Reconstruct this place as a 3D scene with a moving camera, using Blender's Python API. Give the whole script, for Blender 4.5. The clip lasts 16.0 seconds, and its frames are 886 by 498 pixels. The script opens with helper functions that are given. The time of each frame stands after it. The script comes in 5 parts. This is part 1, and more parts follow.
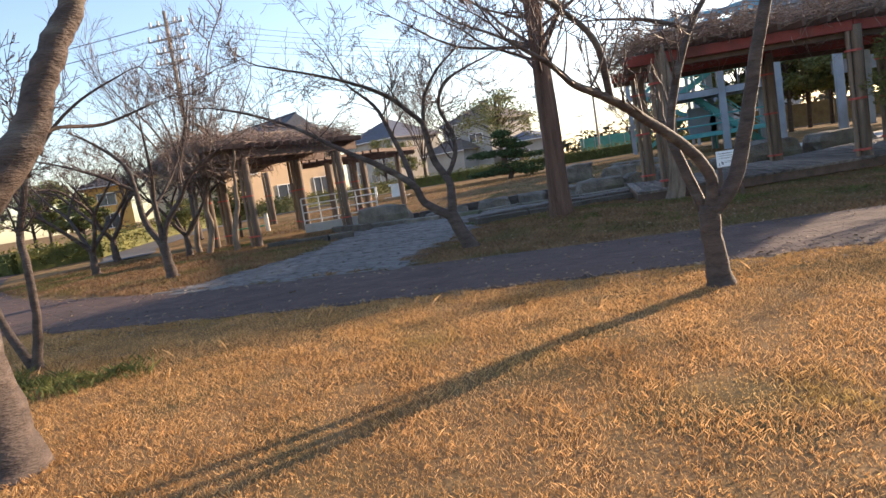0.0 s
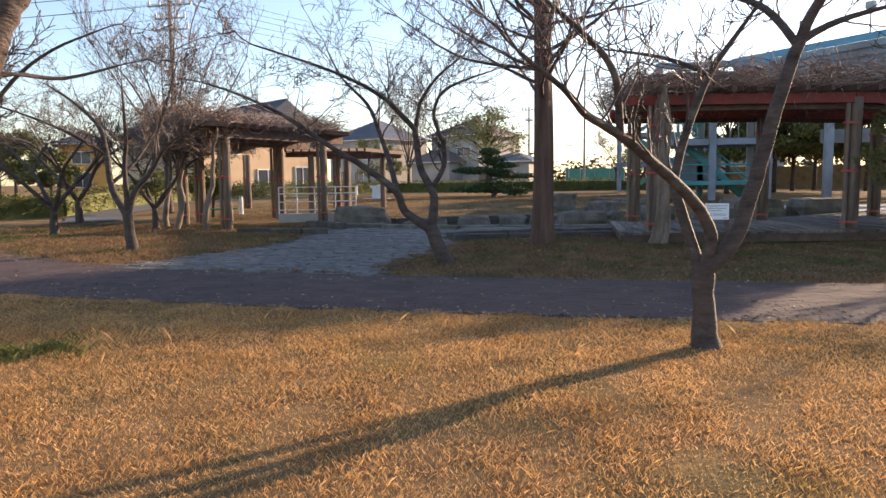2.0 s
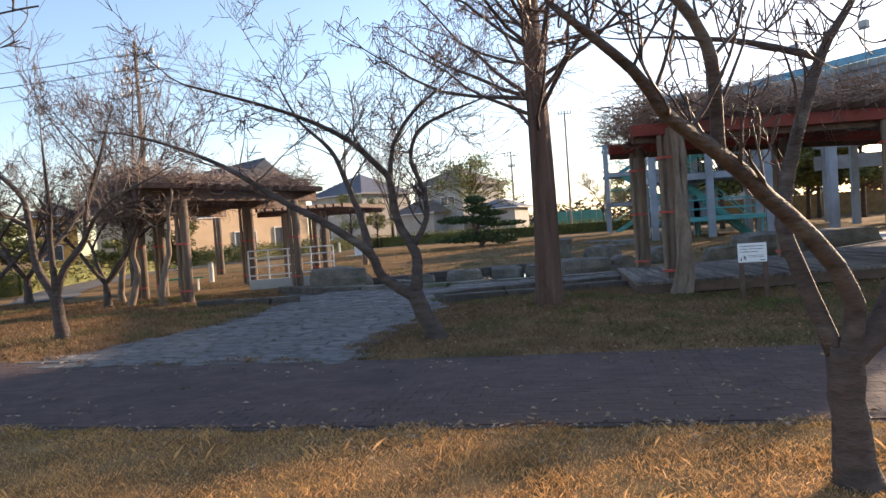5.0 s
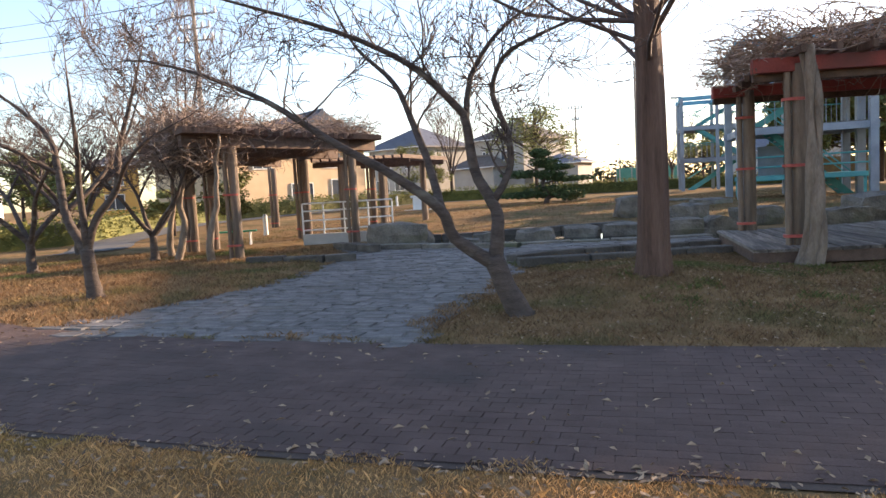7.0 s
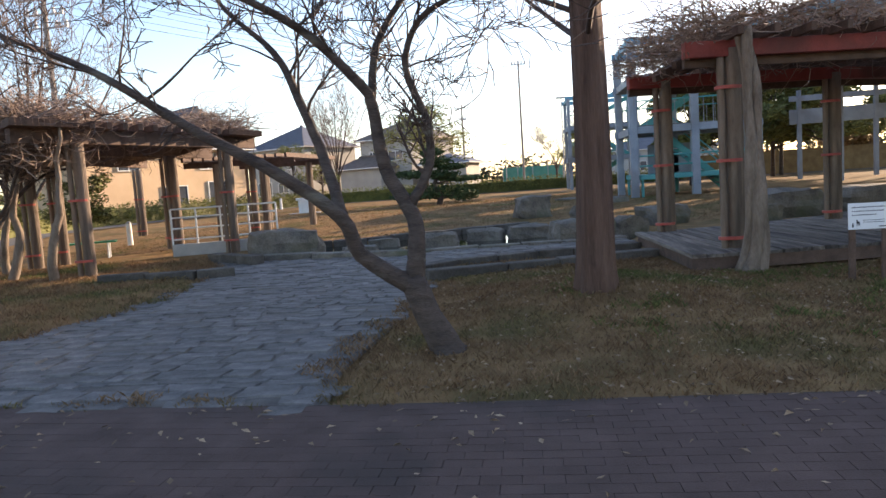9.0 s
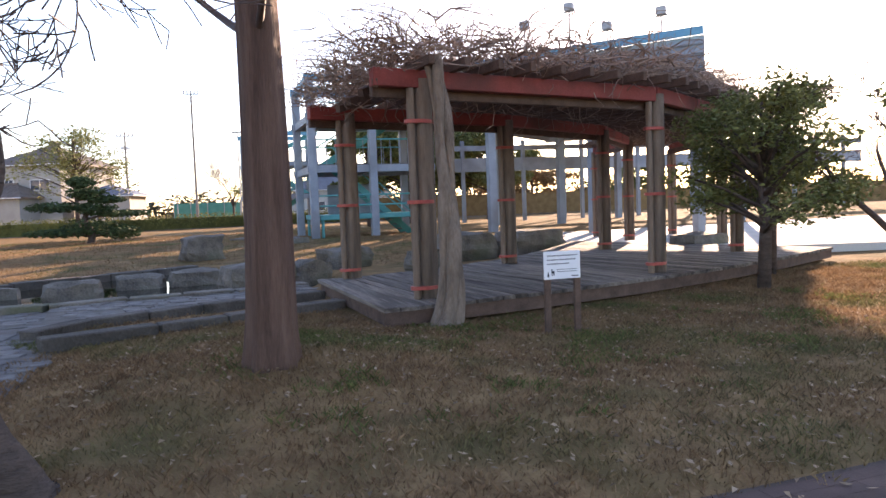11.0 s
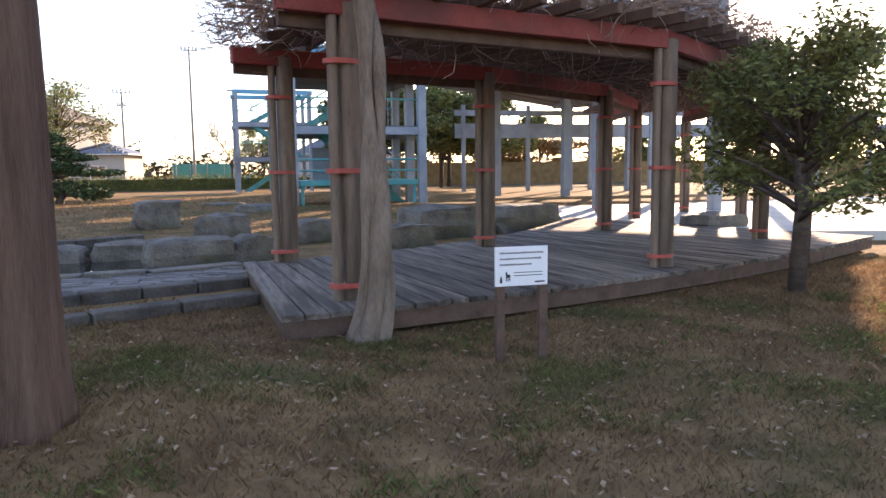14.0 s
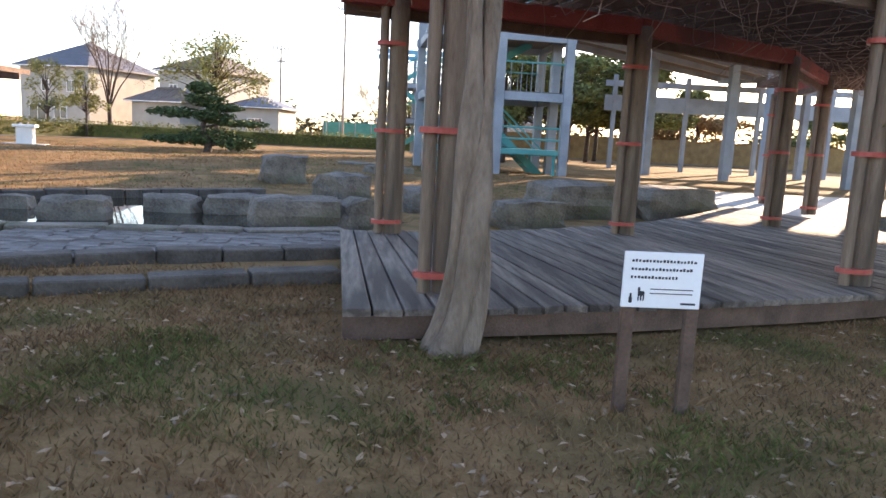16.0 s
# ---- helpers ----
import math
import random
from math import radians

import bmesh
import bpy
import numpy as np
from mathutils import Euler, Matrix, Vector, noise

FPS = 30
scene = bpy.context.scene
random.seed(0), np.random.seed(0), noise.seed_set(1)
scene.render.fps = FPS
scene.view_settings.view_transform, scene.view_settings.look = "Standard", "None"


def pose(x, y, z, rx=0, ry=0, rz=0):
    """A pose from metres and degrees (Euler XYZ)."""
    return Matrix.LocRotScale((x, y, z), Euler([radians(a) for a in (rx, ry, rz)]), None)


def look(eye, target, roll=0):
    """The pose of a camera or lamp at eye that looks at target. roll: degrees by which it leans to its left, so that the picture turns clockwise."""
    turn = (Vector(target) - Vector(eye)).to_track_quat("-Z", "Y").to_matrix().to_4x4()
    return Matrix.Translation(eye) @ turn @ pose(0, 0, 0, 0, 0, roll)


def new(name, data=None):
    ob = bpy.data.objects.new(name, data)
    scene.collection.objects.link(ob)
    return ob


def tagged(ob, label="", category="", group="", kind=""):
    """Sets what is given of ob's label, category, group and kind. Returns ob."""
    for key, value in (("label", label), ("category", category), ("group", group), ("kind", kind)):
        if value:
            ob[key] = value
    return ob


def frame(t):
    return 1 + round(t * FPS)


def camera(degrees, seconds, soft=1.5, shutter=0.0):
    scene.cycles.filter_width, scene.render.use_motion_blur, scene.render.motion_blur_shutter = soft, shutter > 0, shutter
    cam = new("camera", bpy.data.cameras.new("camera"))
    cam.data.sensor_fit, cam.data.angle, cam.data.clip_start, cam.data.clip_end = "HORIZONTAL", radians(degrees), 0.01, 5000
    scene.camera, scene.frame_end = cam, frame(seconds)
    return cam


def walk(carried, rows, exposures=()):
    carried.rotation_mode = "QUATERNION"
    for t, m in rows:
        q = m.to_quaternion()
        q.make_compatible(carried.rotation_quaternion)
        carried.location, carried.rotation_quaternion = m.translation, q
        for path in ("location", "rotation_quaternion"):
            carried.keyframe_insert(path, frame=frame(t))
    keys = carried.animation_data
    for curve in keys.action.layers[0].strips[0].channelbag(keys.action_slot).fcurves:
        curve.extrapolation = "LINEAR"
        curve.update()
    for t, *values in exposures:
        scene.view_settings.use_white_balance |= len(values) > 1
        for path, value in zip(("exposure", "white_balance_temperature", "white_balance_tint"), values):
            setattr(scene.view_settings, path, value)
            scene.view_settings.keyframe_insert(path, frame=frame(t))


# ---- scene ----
cam = camera(64.4, 16.0)
EXPOSURES = [(0.0, 1.18, 6750, 19), (2.0, 1.08, 6800, 20), (3.5, 0.93, 6600, 16), (6.0, 1.32, 6900, 21), (7.5, 1.55, 7050, 20), (9.0, 1.32, 6900, 20), (10.0, 1.78, 6950, 26), (12.5, 1.68, 6900, 28), (13.5, 1.88, 6900, 28), (14.5, 1.85, 6950, 24), (15.0, 2.0, 6950, 23), (16.0, 2.1, 6950, 22)]
PATH = [
    (0, (2.007, -1.681, 1.334), (1.521, 0.248, 1.12), -9.2),
    (0.5, (2.013, -1.644, 1.339), (1.523, 0.283, 1.119), -9.0),
    (1, (2.023, -1.656, 1.341), (1.53, 0.271, 1.126), -7.8),
    (1.5, (2.01, -1.557, 1.34), (1.523, 0.371, 1.13), -7.7),
    (2, (1.871, -1.274, 1.376), (1.463, 0.674, 1.182), -0.7),
    (2.5, (1.786, -1.07, 1.398), (1.358, 0.884, 1.37), -0.5),
    (3, (1.722, -0.738, 1.384), (1.316, 1.212, 1.561), -4.4),
    (3.5, (1.6, -0.328, 1.347), (1.217, 1.631, 1.458), -4.7),
    (6, (1.236, 1.649, 1.488), (0.832, 3.604, 1.373), -3.2),
    (6.5, (0.986, 2.095, 1.47), (0.454, 4.018, 1.324), -3.6),
    (7, (0.819, 2.461, 1.423), (0.288, 4.382, 1.252), -3.2),
    (7.5, (0.61, 2.933, 1.451), (0.018, 4.836, 1.285), -3.5),
    (8, (0.386, 3.346, 1.484), (-0.066, 5.293, 1.417), -2.6),
    (8.5, (0.318, 3.714, 1.47), (0.077, 5.698, 1.388), -2.4),
    (9, (0.232, 4.128, 1.435), (0.014, 6.108, 1.247), -3.8),
    (9.5, (0.119, 4.461, 1.442), (0.073, 6.451, 1.248), -3.8),
    (10, (0.174, 4.951, 1.413), (0.449, 6.926, 1.249), -2.9),
    (12.5, (1.136, 6.914, 1.464), (1.913, 8.753, 1.353), -2.1),
    (13, (1.407, 7.155, 1.427), (2.107, 9.023, 1.279), -0.6),
    (13.5, (1.709, 7.467, 1.41), (2.326, 9.361, 1.232), -0.0),
    (14, (1.925, 7.756, 1.457), (2.562, 9.64, 1.239), -0.7),
    (14.5, (2.14, 8.06, 1.445), (2.422, 10.022, 1.182), -1.4),
    (15, (2.346, 8.348, 1.466), (2.367, 10.33, 1.199), -1.2),
    (15.5, (2.435, 8.698, 1.484), (2.549, 10.675, 1.203), 1.0),
    (16, (2.548, 9.101, 1.421), (2.805, 11.06, 1.111), 3.0),
]
walk(cam, [(t, look(eye, target, roll)) for t, eye, target, roll in PATH], EXPOSURES)

# ---- light ----
SUN_AZ, SUN_EL = 40.5, 14.4          # degrees clockwise from +y, above the horizon
world = bpy.data.worlds.new("sky_world")
scene.world = world
world.use_nodes = True
wn = world.node_tree.nodes
sky = wn.new("ShaderNodeTexSky")
sky.sky_type = "NISHITA"
sky.sun_disc = False
sky.sun_elevation, sky.sun_rotation = radians(SUN_EL), radians(SUN_AZ)
sky.air_density, sky.dust_density, sky.ozone_density = 1.0, 0.5, 2.0
world.node_tree.links.new(sky.outputs[0], wn["Background"].inputs[0])
wn["Background"].inputs[1].default_value = 0.15
sun_way = Vector((math.sin(radians(SUN_AZ)) * math.cos(radians(SUN_EL)), math.cos(radians(SUN_AZ)) * math.cos(radians(SUN_EL)), math.sin(radians(SUN_EL))))
sun = new("sun", bpy.data.lights.new("sun", "SUN"))
sun.data.energy, sun.data.angle, sun.data.color = 5.0, radians(0.6), (1.0, 0.80, 0.55)
sun.matrix_world = look(tuple(sun_way * 90), (0, 0, 0))

# ---- materials ----


def mat(name, a, b, scale=6.0, rough=0.8, bump=0.3, fine=60.0, metal=0.0, spread=0.0, stretch=(1, 1, 1), c=None, patch=0.6, island=0.0, spec=0.3, bump_dist=0.02, thin=0.0):
    """A surface that varies between colours a and b at two scales; c: stains in patches; spread: variation from piece to piece; thin: share of light let through."""
    m = bpy.data.materials.new(name)
    m.use_nodes = True
    n, link = m.node_tree.nodes, m.node_tree.links.new
    p = n["Principled BSDF"]
    p.inputs["Roughness"].default_value, p.inputs["Metallic"].default_value = rough, metal
    p.inputs["Specular IOR Level"].default_value = spec
    co, mp = n.new("ShaderNodeTexCoord"), n.new("ShaderNodeMapping")
    mp.inputs["Scale"].default_value = stretch
    link(co.outputs["Object"], mp.inputs[0])
    big, small = n.new("ShaderNodeTexNoise"), n.new("ShaderNodeTexNoise")
    big.inputs["Scale"].default_value, big.inputs["Detail"].default_value = scale, 5
    small.inputs["Scale"].default_value, small.inputs["Detail"].default_value = fine, 3
    link(mp.outputs[0], big.inputs[0]), link(mp.outputs[0], small.inputs[0])
    add = n.new("ShaderNodeMath")
    add.operation = "MULTIPLY_ADD"
    link(small.outputs[0], add.inputs[0])
    add.inputs[1].default_value = 0.5
    link(big.outputs[0], add.inputs[2])
    ramp = n.new("ShaderNodeMapRange")
    ramp.inputs[1].default_value, ramp.inputs[2].default_value = 0.5, 1.0
    link(add.outputs[0], ramp.inputs[0])
    mix = n.new("ShaderNodeMix")
    mix.data_type = "RGBA"
    mix.inputs[6].default_value, mix.inputs[7].default_value = (*a, 1), (*b, 1)
    link(ramp.outputs[0], mix.inputs[0])
    out = mix.outputs[2]
    if c:
        blot = n.new("ShaderNodeTexNoise")
        blot.inputs["Scale"].default_value, blot.inputs["Detail"].default_value = scale * 0.3, 6
        link(mp.outputs[0], blot.inputs[0])
        rr = n.new("ShaderNodeMapRange")
        rr.inputs[1].default_value, rr.inputs[2].default_value = patch - 0.08, patch + 0.08
        link(blot.outputs[0], rr.inputs[0])
        m2 = n.new("ShaderNodeMix")
        m2.data_type = "RGBA"
        link(rr.outputs[0], m2.inputs[0]), link(out, m2.inputs[6])
        m2.inputs[7].default_value = (*c, 1)
        out = m2.outputs[2]
    if spread or island:
        hsv, vr = n.new("ShaderNodeHueSaturation"), n.new("ShaderNodeMapRange")
        if island:
            info = n.new("ShaderNodeNewGeometry")
            link(info.outputs["Random Per Island"], vr.inputs[0])
        else:
            info = n.new("ShaderNodeObjectInfo")
            link(info.outputs["Random"], vr.inputs[0])
        w = spread or island
        vr.inputs[3].default_value, vr.inputs[4].default_value = 1 - w, 1 + w
        link(vr.outputs[0], hsv.inputs["Value"]), link(out, hsv.inputs["Color"])
        out = hsv.outputs[0]
    link(out, p.inputs["Base Color"])
    if thin:
        tr, sh = n.new("ShaderNodeBsdfTranslucent"), n.new("ShaderNodeMixShader")
        sh.inputs[0].default_value = thin
        link(out, tr.inputs["Color"]), link(p.outputs[0], sh.inputs[1]), link(tr.outputs[0], sh.inputs[2])
        link(sh.outputs[0], n["Material Output"].inputs["Surface"])
    if bump:
        bp = n.new("ShaderNodeBump")
        bp.inputs["Strength"].default_value, bp.inputs["Distance"].default_value = bump, bump_dist
        link(add.outputs[0], bp.inputs["Height"]), link(bp.outputs[0], p.inputs["Normal"])
    return m


M_LAWN = mat("dry_lawn", (0.17, 0.10, 0.05), (0.33, 0.21, 0.10), 3.0, 0.95, 1.0, 45, c=(0.15, 0.11, 0.05), patch=0.56, spec=0.05)
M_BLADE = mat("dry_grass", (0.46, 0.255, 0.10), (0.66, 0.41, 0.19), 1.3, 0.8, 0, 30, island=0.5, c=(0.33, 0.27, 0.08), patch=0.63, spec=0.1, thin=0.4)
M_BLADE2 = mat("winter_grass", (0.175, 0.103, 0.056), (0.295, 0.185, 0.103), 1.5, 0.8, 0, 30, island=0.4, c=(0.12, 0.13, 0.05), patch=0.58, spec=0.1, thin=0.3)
M_WEED = mat("green_weed", (0.085, 0.10, 0.03), (0.18, 0.18, 0.065), 3.0, 0.7, 0, 30, island=0.35, spec=0.1, thin=0.3)
M_KERB = mat("dark_kerb", (0.06, 0.052, 0.045), (0.15, 0.13, 0.112), 3.0, 0.9, 0.9, 30, spread=0.2, bump_dist=0.05)
M_LEAF = mat("dead_leaves", (0.20, 0.12, 0.065), (0.42, 0.30, 0.20), 8, 0.8, 0, 40, island=0.5)
M_PAVER = mat("paver", (0.075, 0.046, 0.039), (0.13, 0.083, 0.07), 3.0, 0.85, 0.4, 90, spread=0.09, c=(0.068, 0.047, 0.041), patch=0.6)
M_PAVER_J = mat("paver_joined", (0.075, 0.046, 0.039), (0.13, 0.083, 0.07), 3.0, 0.85, 0.4, 90, island=0.09, c=(0.068, 0.047, 0.041), patch=0.6)
M_SAND = mat("joint_sand", (0.075, 0.052, 0.043), (0.12, 0.088, 0.07), 4.0, 0.95, 0.5, 90)
M_FLAG = mat("flagstone", (0.092, 0.084, 0.079), (0.225, 0.208, 0.196), 4.0, 0.8, 0.7, 50, spread=0.2)
M_FLAG_J = mat("flagstone_joined", (0.092, 0.084, 0.079), (0.225, 0.208, 0.196), 4.0, 0.8, 0.7, 50, island=0.2)
M_GROUT = mat("walkway_grit", (0.10, 0.088, 0.078), (0.19, 0.168, 0.15), 5.0, 0.95, 0.6, 70)
M_ROCK = mat("rock", (0.08, 0.07, 0.058), (0.26, 0.228, 0.19), 2.2, 0.85, 0.9, 26, c=(0.10, 0.11, 0.06), patch=0.63, bump_dist=0.05)
M_CONC = mat("concrete", (0.36, 0.35, 0.33), (0.52, 0.50, 0.47), 2.0, 0.85, 0.3, 60, c=(0.28, 0.27, 0.25))
M_PLAZA = mat("plaza_concrete", (0.50, 0.48, 0.45), (0.64, 0.62, 0.58), 0.8, 0.85, 0.2, 30)
M_ROAD = mat("asphalt", (0.10, 0.095, 0.09), (0.16, 0.15, 0.14), 1.5, 0.9, 0.4, 120)
M_PLANK = mat("weathered_plank", (0.095, 0.078, 0.066), (0.25, 0.212, 0.18), 2.5, 0.8, 0.6, 30, stretch=(9, 0.7, 9), spread=0.38, c=(0.075, 0.062, 0.054), patch=0.56)
M_POST = mat("faux_wood_post", (0.14, 0.10, 0.075), (0.27, 0.20, 0.15), 2.5, 0.8, 0.8, 22, stretch=(6, 6, 0.6), c=(0.10, 0.075, 0.058), patch=0.58)
M_RED = mat("red_beam", (0.20, 0.036, 0.03), (0.32, 0.07, 0.055), 2.5, 0.6, 0.4, 40, c=(0.12, 0.04, 0.032))
M_BAND = mat("red_band", (0.40, 0.07, 0.06), (0.52, 0.13, 0.10), 9, 0.5, 0.1, 60)
M_RAFTER = mat("old_rafter", (0.075, 0.047, 0.036), (0.16, 0.10, 0.075), 3.0, 0.8, 0.5, 30, stretch=(2, 2, 2))
M_BARK = mat("cherry_bark", (0.045, 0.032, 0.027), (0.12, 0.088, 0.073), 5.0, 0.75, 0.9, 28, stretch=(1, 1, 3), c=(0.19, 0.17, 0.14), patch=0.66, bump_dist=0.03)
M_TWIG = mat("cherry_twig", (0.05, 0.033, 0.028), (0.115, 0.075, 0.062), 6.0, 0.6, 0, 30, spec=0.4)
M_CEDAR = mat("redwood_bark", (0.085, 0.048, 0.037), (0.20, 0.12, 0.09), 2.0, 0.9, 1.0, 18, stretch=(7, 7, 0.5), bump_dist=0.05)
M_CEDTW = mat("redwood_twig", (0.22, 0.11, 0.07), (0.38, 0.21, 0.14), 6.0, 0.8, 0, 30, island=0.3)
M_VINE = mat("vine", (0.17, 0.115, 0.09), (0.36, 0.26, 0.20), 4.0, 0.75, 0.4, 30, island=0.35)
M_WBARK = mat("wisteria_bark", (0.13, 0.095, 0.07), (0.28, 0.215, 0.165), 3.0, 0.85, 0.9, 16, stretch=(3, 3, 0.8), bump_dist=0.04)
M_STEEL = mat("blue_grey_paint", (0.20, 0.235, 0.28), (0.31, 0.35, 0.40), 1.5, 0.55, 0.1, 30, c=(0.19, 0.20, 0.22))
M_BLUE = mat("blue_paint", (0.10, 0.30, 0.44), (0.15, 0.38, 0.52), 2.0, 0.5, 0.1, 30)
M_TEAL = mat("teal_paint", (0.05, 0.26, 0.27), (0.09, 0.34, 0.34), 2.0, 0.5, 0.1, 30)
M_GREEN = mat("green_paint", (0.03, 0.24, 0.12), (0.05, 0.32, 0.17), 3.0, 0.5, 0.1, 40)
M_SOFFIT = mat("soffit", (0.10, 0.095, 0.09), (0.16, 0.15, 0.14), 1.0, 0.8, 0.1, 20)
M_WHITE = mat("white_paint", (0.70, 0.69, 0.66), (0.82, 0.81, 0.78), 3.0, 0.5, 0.1, 40)
M_GREY = mat("grey_metal", (0.30, 0.30, 0.31), (0.42, 0.42, 0.42), 3.0, 0.5, 0.1, 40, metal=0.4)
M_EPOLE = mat("pole_concrete", (0.24, 0.20, 0.17), (0.34, 0.29, 0.25), 2.0, 0.8, 0.2, 40)
M_DARK = mat("dark_rubber", (0.02, 0.02, 0.02), (0.05, 0.05, 0.05), 5.0, 0.6, 0, 40)
M_SIGN = mat("sign_board", (0.80, 0.80, 0.83), (0.86, 0.86, 0.88), 3.0, 0.4, 0, 40)
M_INK = mat("sign_ink", (0.02, 0.02, 0.03), (0.05, 0.05, 0.06), 3.0, 0.5, 0, 40)
M_PINE = mat("pine_needles", (0.03, 0.055, 0.022), (0.075, 0.11, 0.04), 3.0, 0.8, 0, 30, island=0.35)
M_HEDGE = mat("hedge_leaves", (0.085, 0.10, 0.028), (0.22, 0.21, 0.06), 1.5, 0.7, 0, 20, island=0.45, thin=0.25)
M_FOLI = mat("broad_leaves", (0.08, 0.10, 0.03), (0.20, 0.20, 0.065), 2.0, 0.7, 0, 20, island=0.4)
M_OLIVE = mat("olive_leaves", (0.15, 0.155, 0.045), (0.30, 0.28, 0.10), 2.0, 0.7, 0, 20, island=0.4)
M_BROWNF = mat("russet_leaves", (0.18, 0.10, 0.04), (0.30, 0.19, 0.08), 2.0, 0.8, 0, 20, island=0.4)
M_ROOF = mat("roof_tile", (0.09, 0.09, 0.105), (0.15, 0.15, 0.17), 2.0, 0.5, 0.3, 14, island=0.12)
M_BROOF = mat("brown_roof_tile", (0.13, 0.10, 0.085), (0.20, 0.16, 0.13), 2.0, 0.6, 0.3, 14, island=0.12)
M_WALLA = mat("cream_render", (0.33, 0.31, 0.28), (0.42, 0.395, 0.35), 1.0, 0.85, 0.1, 30)
M_WALLB = mat("tan_render", (0.56, 0.39, 0.24), (0.66, 0.47, 0.30), 1.0, 0.85, 0.1, 30)
M_WALLO = mat("orange_render", (0.62, 0.34, 0.09), (0.70, 0.42, 0.13), 1.0, 0.85, 0.1, 30)
M_WALLW = mat("white_render", (0.66, 0.66, 0.66), (0.74, 0.74, 0.73), 1.0, 0.85, 0.1, 30)
M_WALLG = mat("grey_render", (0.36, 0.35, 0.34), (0.44, 0.43, 0.41), 1.0, 0.85, 0.1, 30)
M_GLASS = mat("dark_window_glass", (0.05, 0.06, 0.07), (0.09, 0.10, 0.12), 1.0, 0.12, 0, 10, spec=0.6)
M_HILL = mat("far_wood", (0.06, 0.065, 0.04), (0.12, 0.11, 0.07), 0.4, 0.9, 0.5, 3, island=0.3)
M_NET = mat("green_net", (0.06, 0.25, 0.19), (0.11, 0.32, 0.25), 2.0, 0.7, 0.1, 30)
M_WATER = bpy.data.materials.new("pond_water")
M_WATER.use_nodes = True
wp = M_WATER.node_tree.nodes["Principled BSDF"]
wp.inputs["Base Color"].default_value = (0.02, 0.022, 0.016, 1)
wp.inputs["Roughness"].default_value = 0.03
wb, wz = M_WATER.node_tree.nodes.new("ShaderNodeBump"), M_WATER.node_tree.nodes.new("ShaderNodeTexNoise")
wz.inputs["Scale"].default_value = 3.0
wb.inputs["Strength"].default_value, wb.inputs["Distance"].default_value = 0.25, 0.01
M_WATER.node_tree.links.new(wz.outputs[0], wb.inputs["Height"])
M_WATER.node_tree.links.new(wb.outputs[0], wp.inputs["Normal"])

# ---- building helpers ----


def mesh_of(name, verts, faces, material, smooth=False):
    me = bpy.data.meshes.new(name)
    me.from_pydata(verts, [], faces)
    if material:
        me.materials.append(material)
    if smooth:
        me.polygons.foreach_set("use_smooth", [True] * len(me.polygons))
    me.update()
    return me


def part(name, bm, material, parent=None, label="", smooth=False):
    """Links a bmesh, or (verts, faces), as one mesh object under parent."""
    if isinstance(bm, tuple):
        me = mesh_of(name, bm[0], bm[1], material, smooth)
    else:
        me = bpy.data.meshes.new(name)
        bm.to_mesh(me)
        bm.free()
        me.materials.append(material)
        if smooth:
            me.polygons.foreach_set("use_smooth", [True] * len(me.polygons))
    ob = new(name, me)
    if parent:
        ob.parent = parent
    if label:
        ob["label"] = label
    return ob


def thing(name, label, category, at=None, group="", kind=""):
    ob = new(name)
    ob.empty_display_size = 0.2
    if at is not None:
        ob.matrix_world = at
    return tagged(ob, label, category, group, kind)


def box(bm, lo, hi, bevel=0.0, m=None):
    vs = [bm.verts.new((x, y, z)) for z in (lo[2], hi[2]) for x, y in ((lo[0], lo[1]), (hi[0], lo[1]), (hi[0], hi[1]), (lo[0], hi[1]))]
    fs = [bm.faces.new([vs[i] for i in f]) for f in ((3, 2, 1, 0), (4, 5, 6, 7), (0, 1, 5, 4), (1, 2, 6, 5), (2, 3, 7, 6), (3, 0, 4, 7))]
    if bevel:
        edges = list({e for f in fs for e in f.edges})
        r = bmesh.ops.bevel(bm, geom=edges, offset=bevel, segments=1, affect="EDGES")
        vs = list({v for f in r["faces"] for v in f.verts} | {v for v in vs if v.is_valid})
    if m is not None:
        bmesh.ops.transform(bm, matrix=m, verts=vs)
    return bm


def boxed(lo, hi, bevel=0.0, m=None):
    return box(bmesh.new(), lo, hi, bevel, m)


def beam(bm, p, q, w, h, bevel=0.0):
    """A squared beam of width w and height h from p to q (middle line)."""
    p, q = Vector(p), Vector(q)
    d = q - p
    m = Matrix.Translation(p) @ d.to_track_quat("Y", "Z").to_matrix().to_4x4()
    return box(bm, (-w / 2, 0, -h / 2), (w / 2, d.length, h / 2), bevel, m)


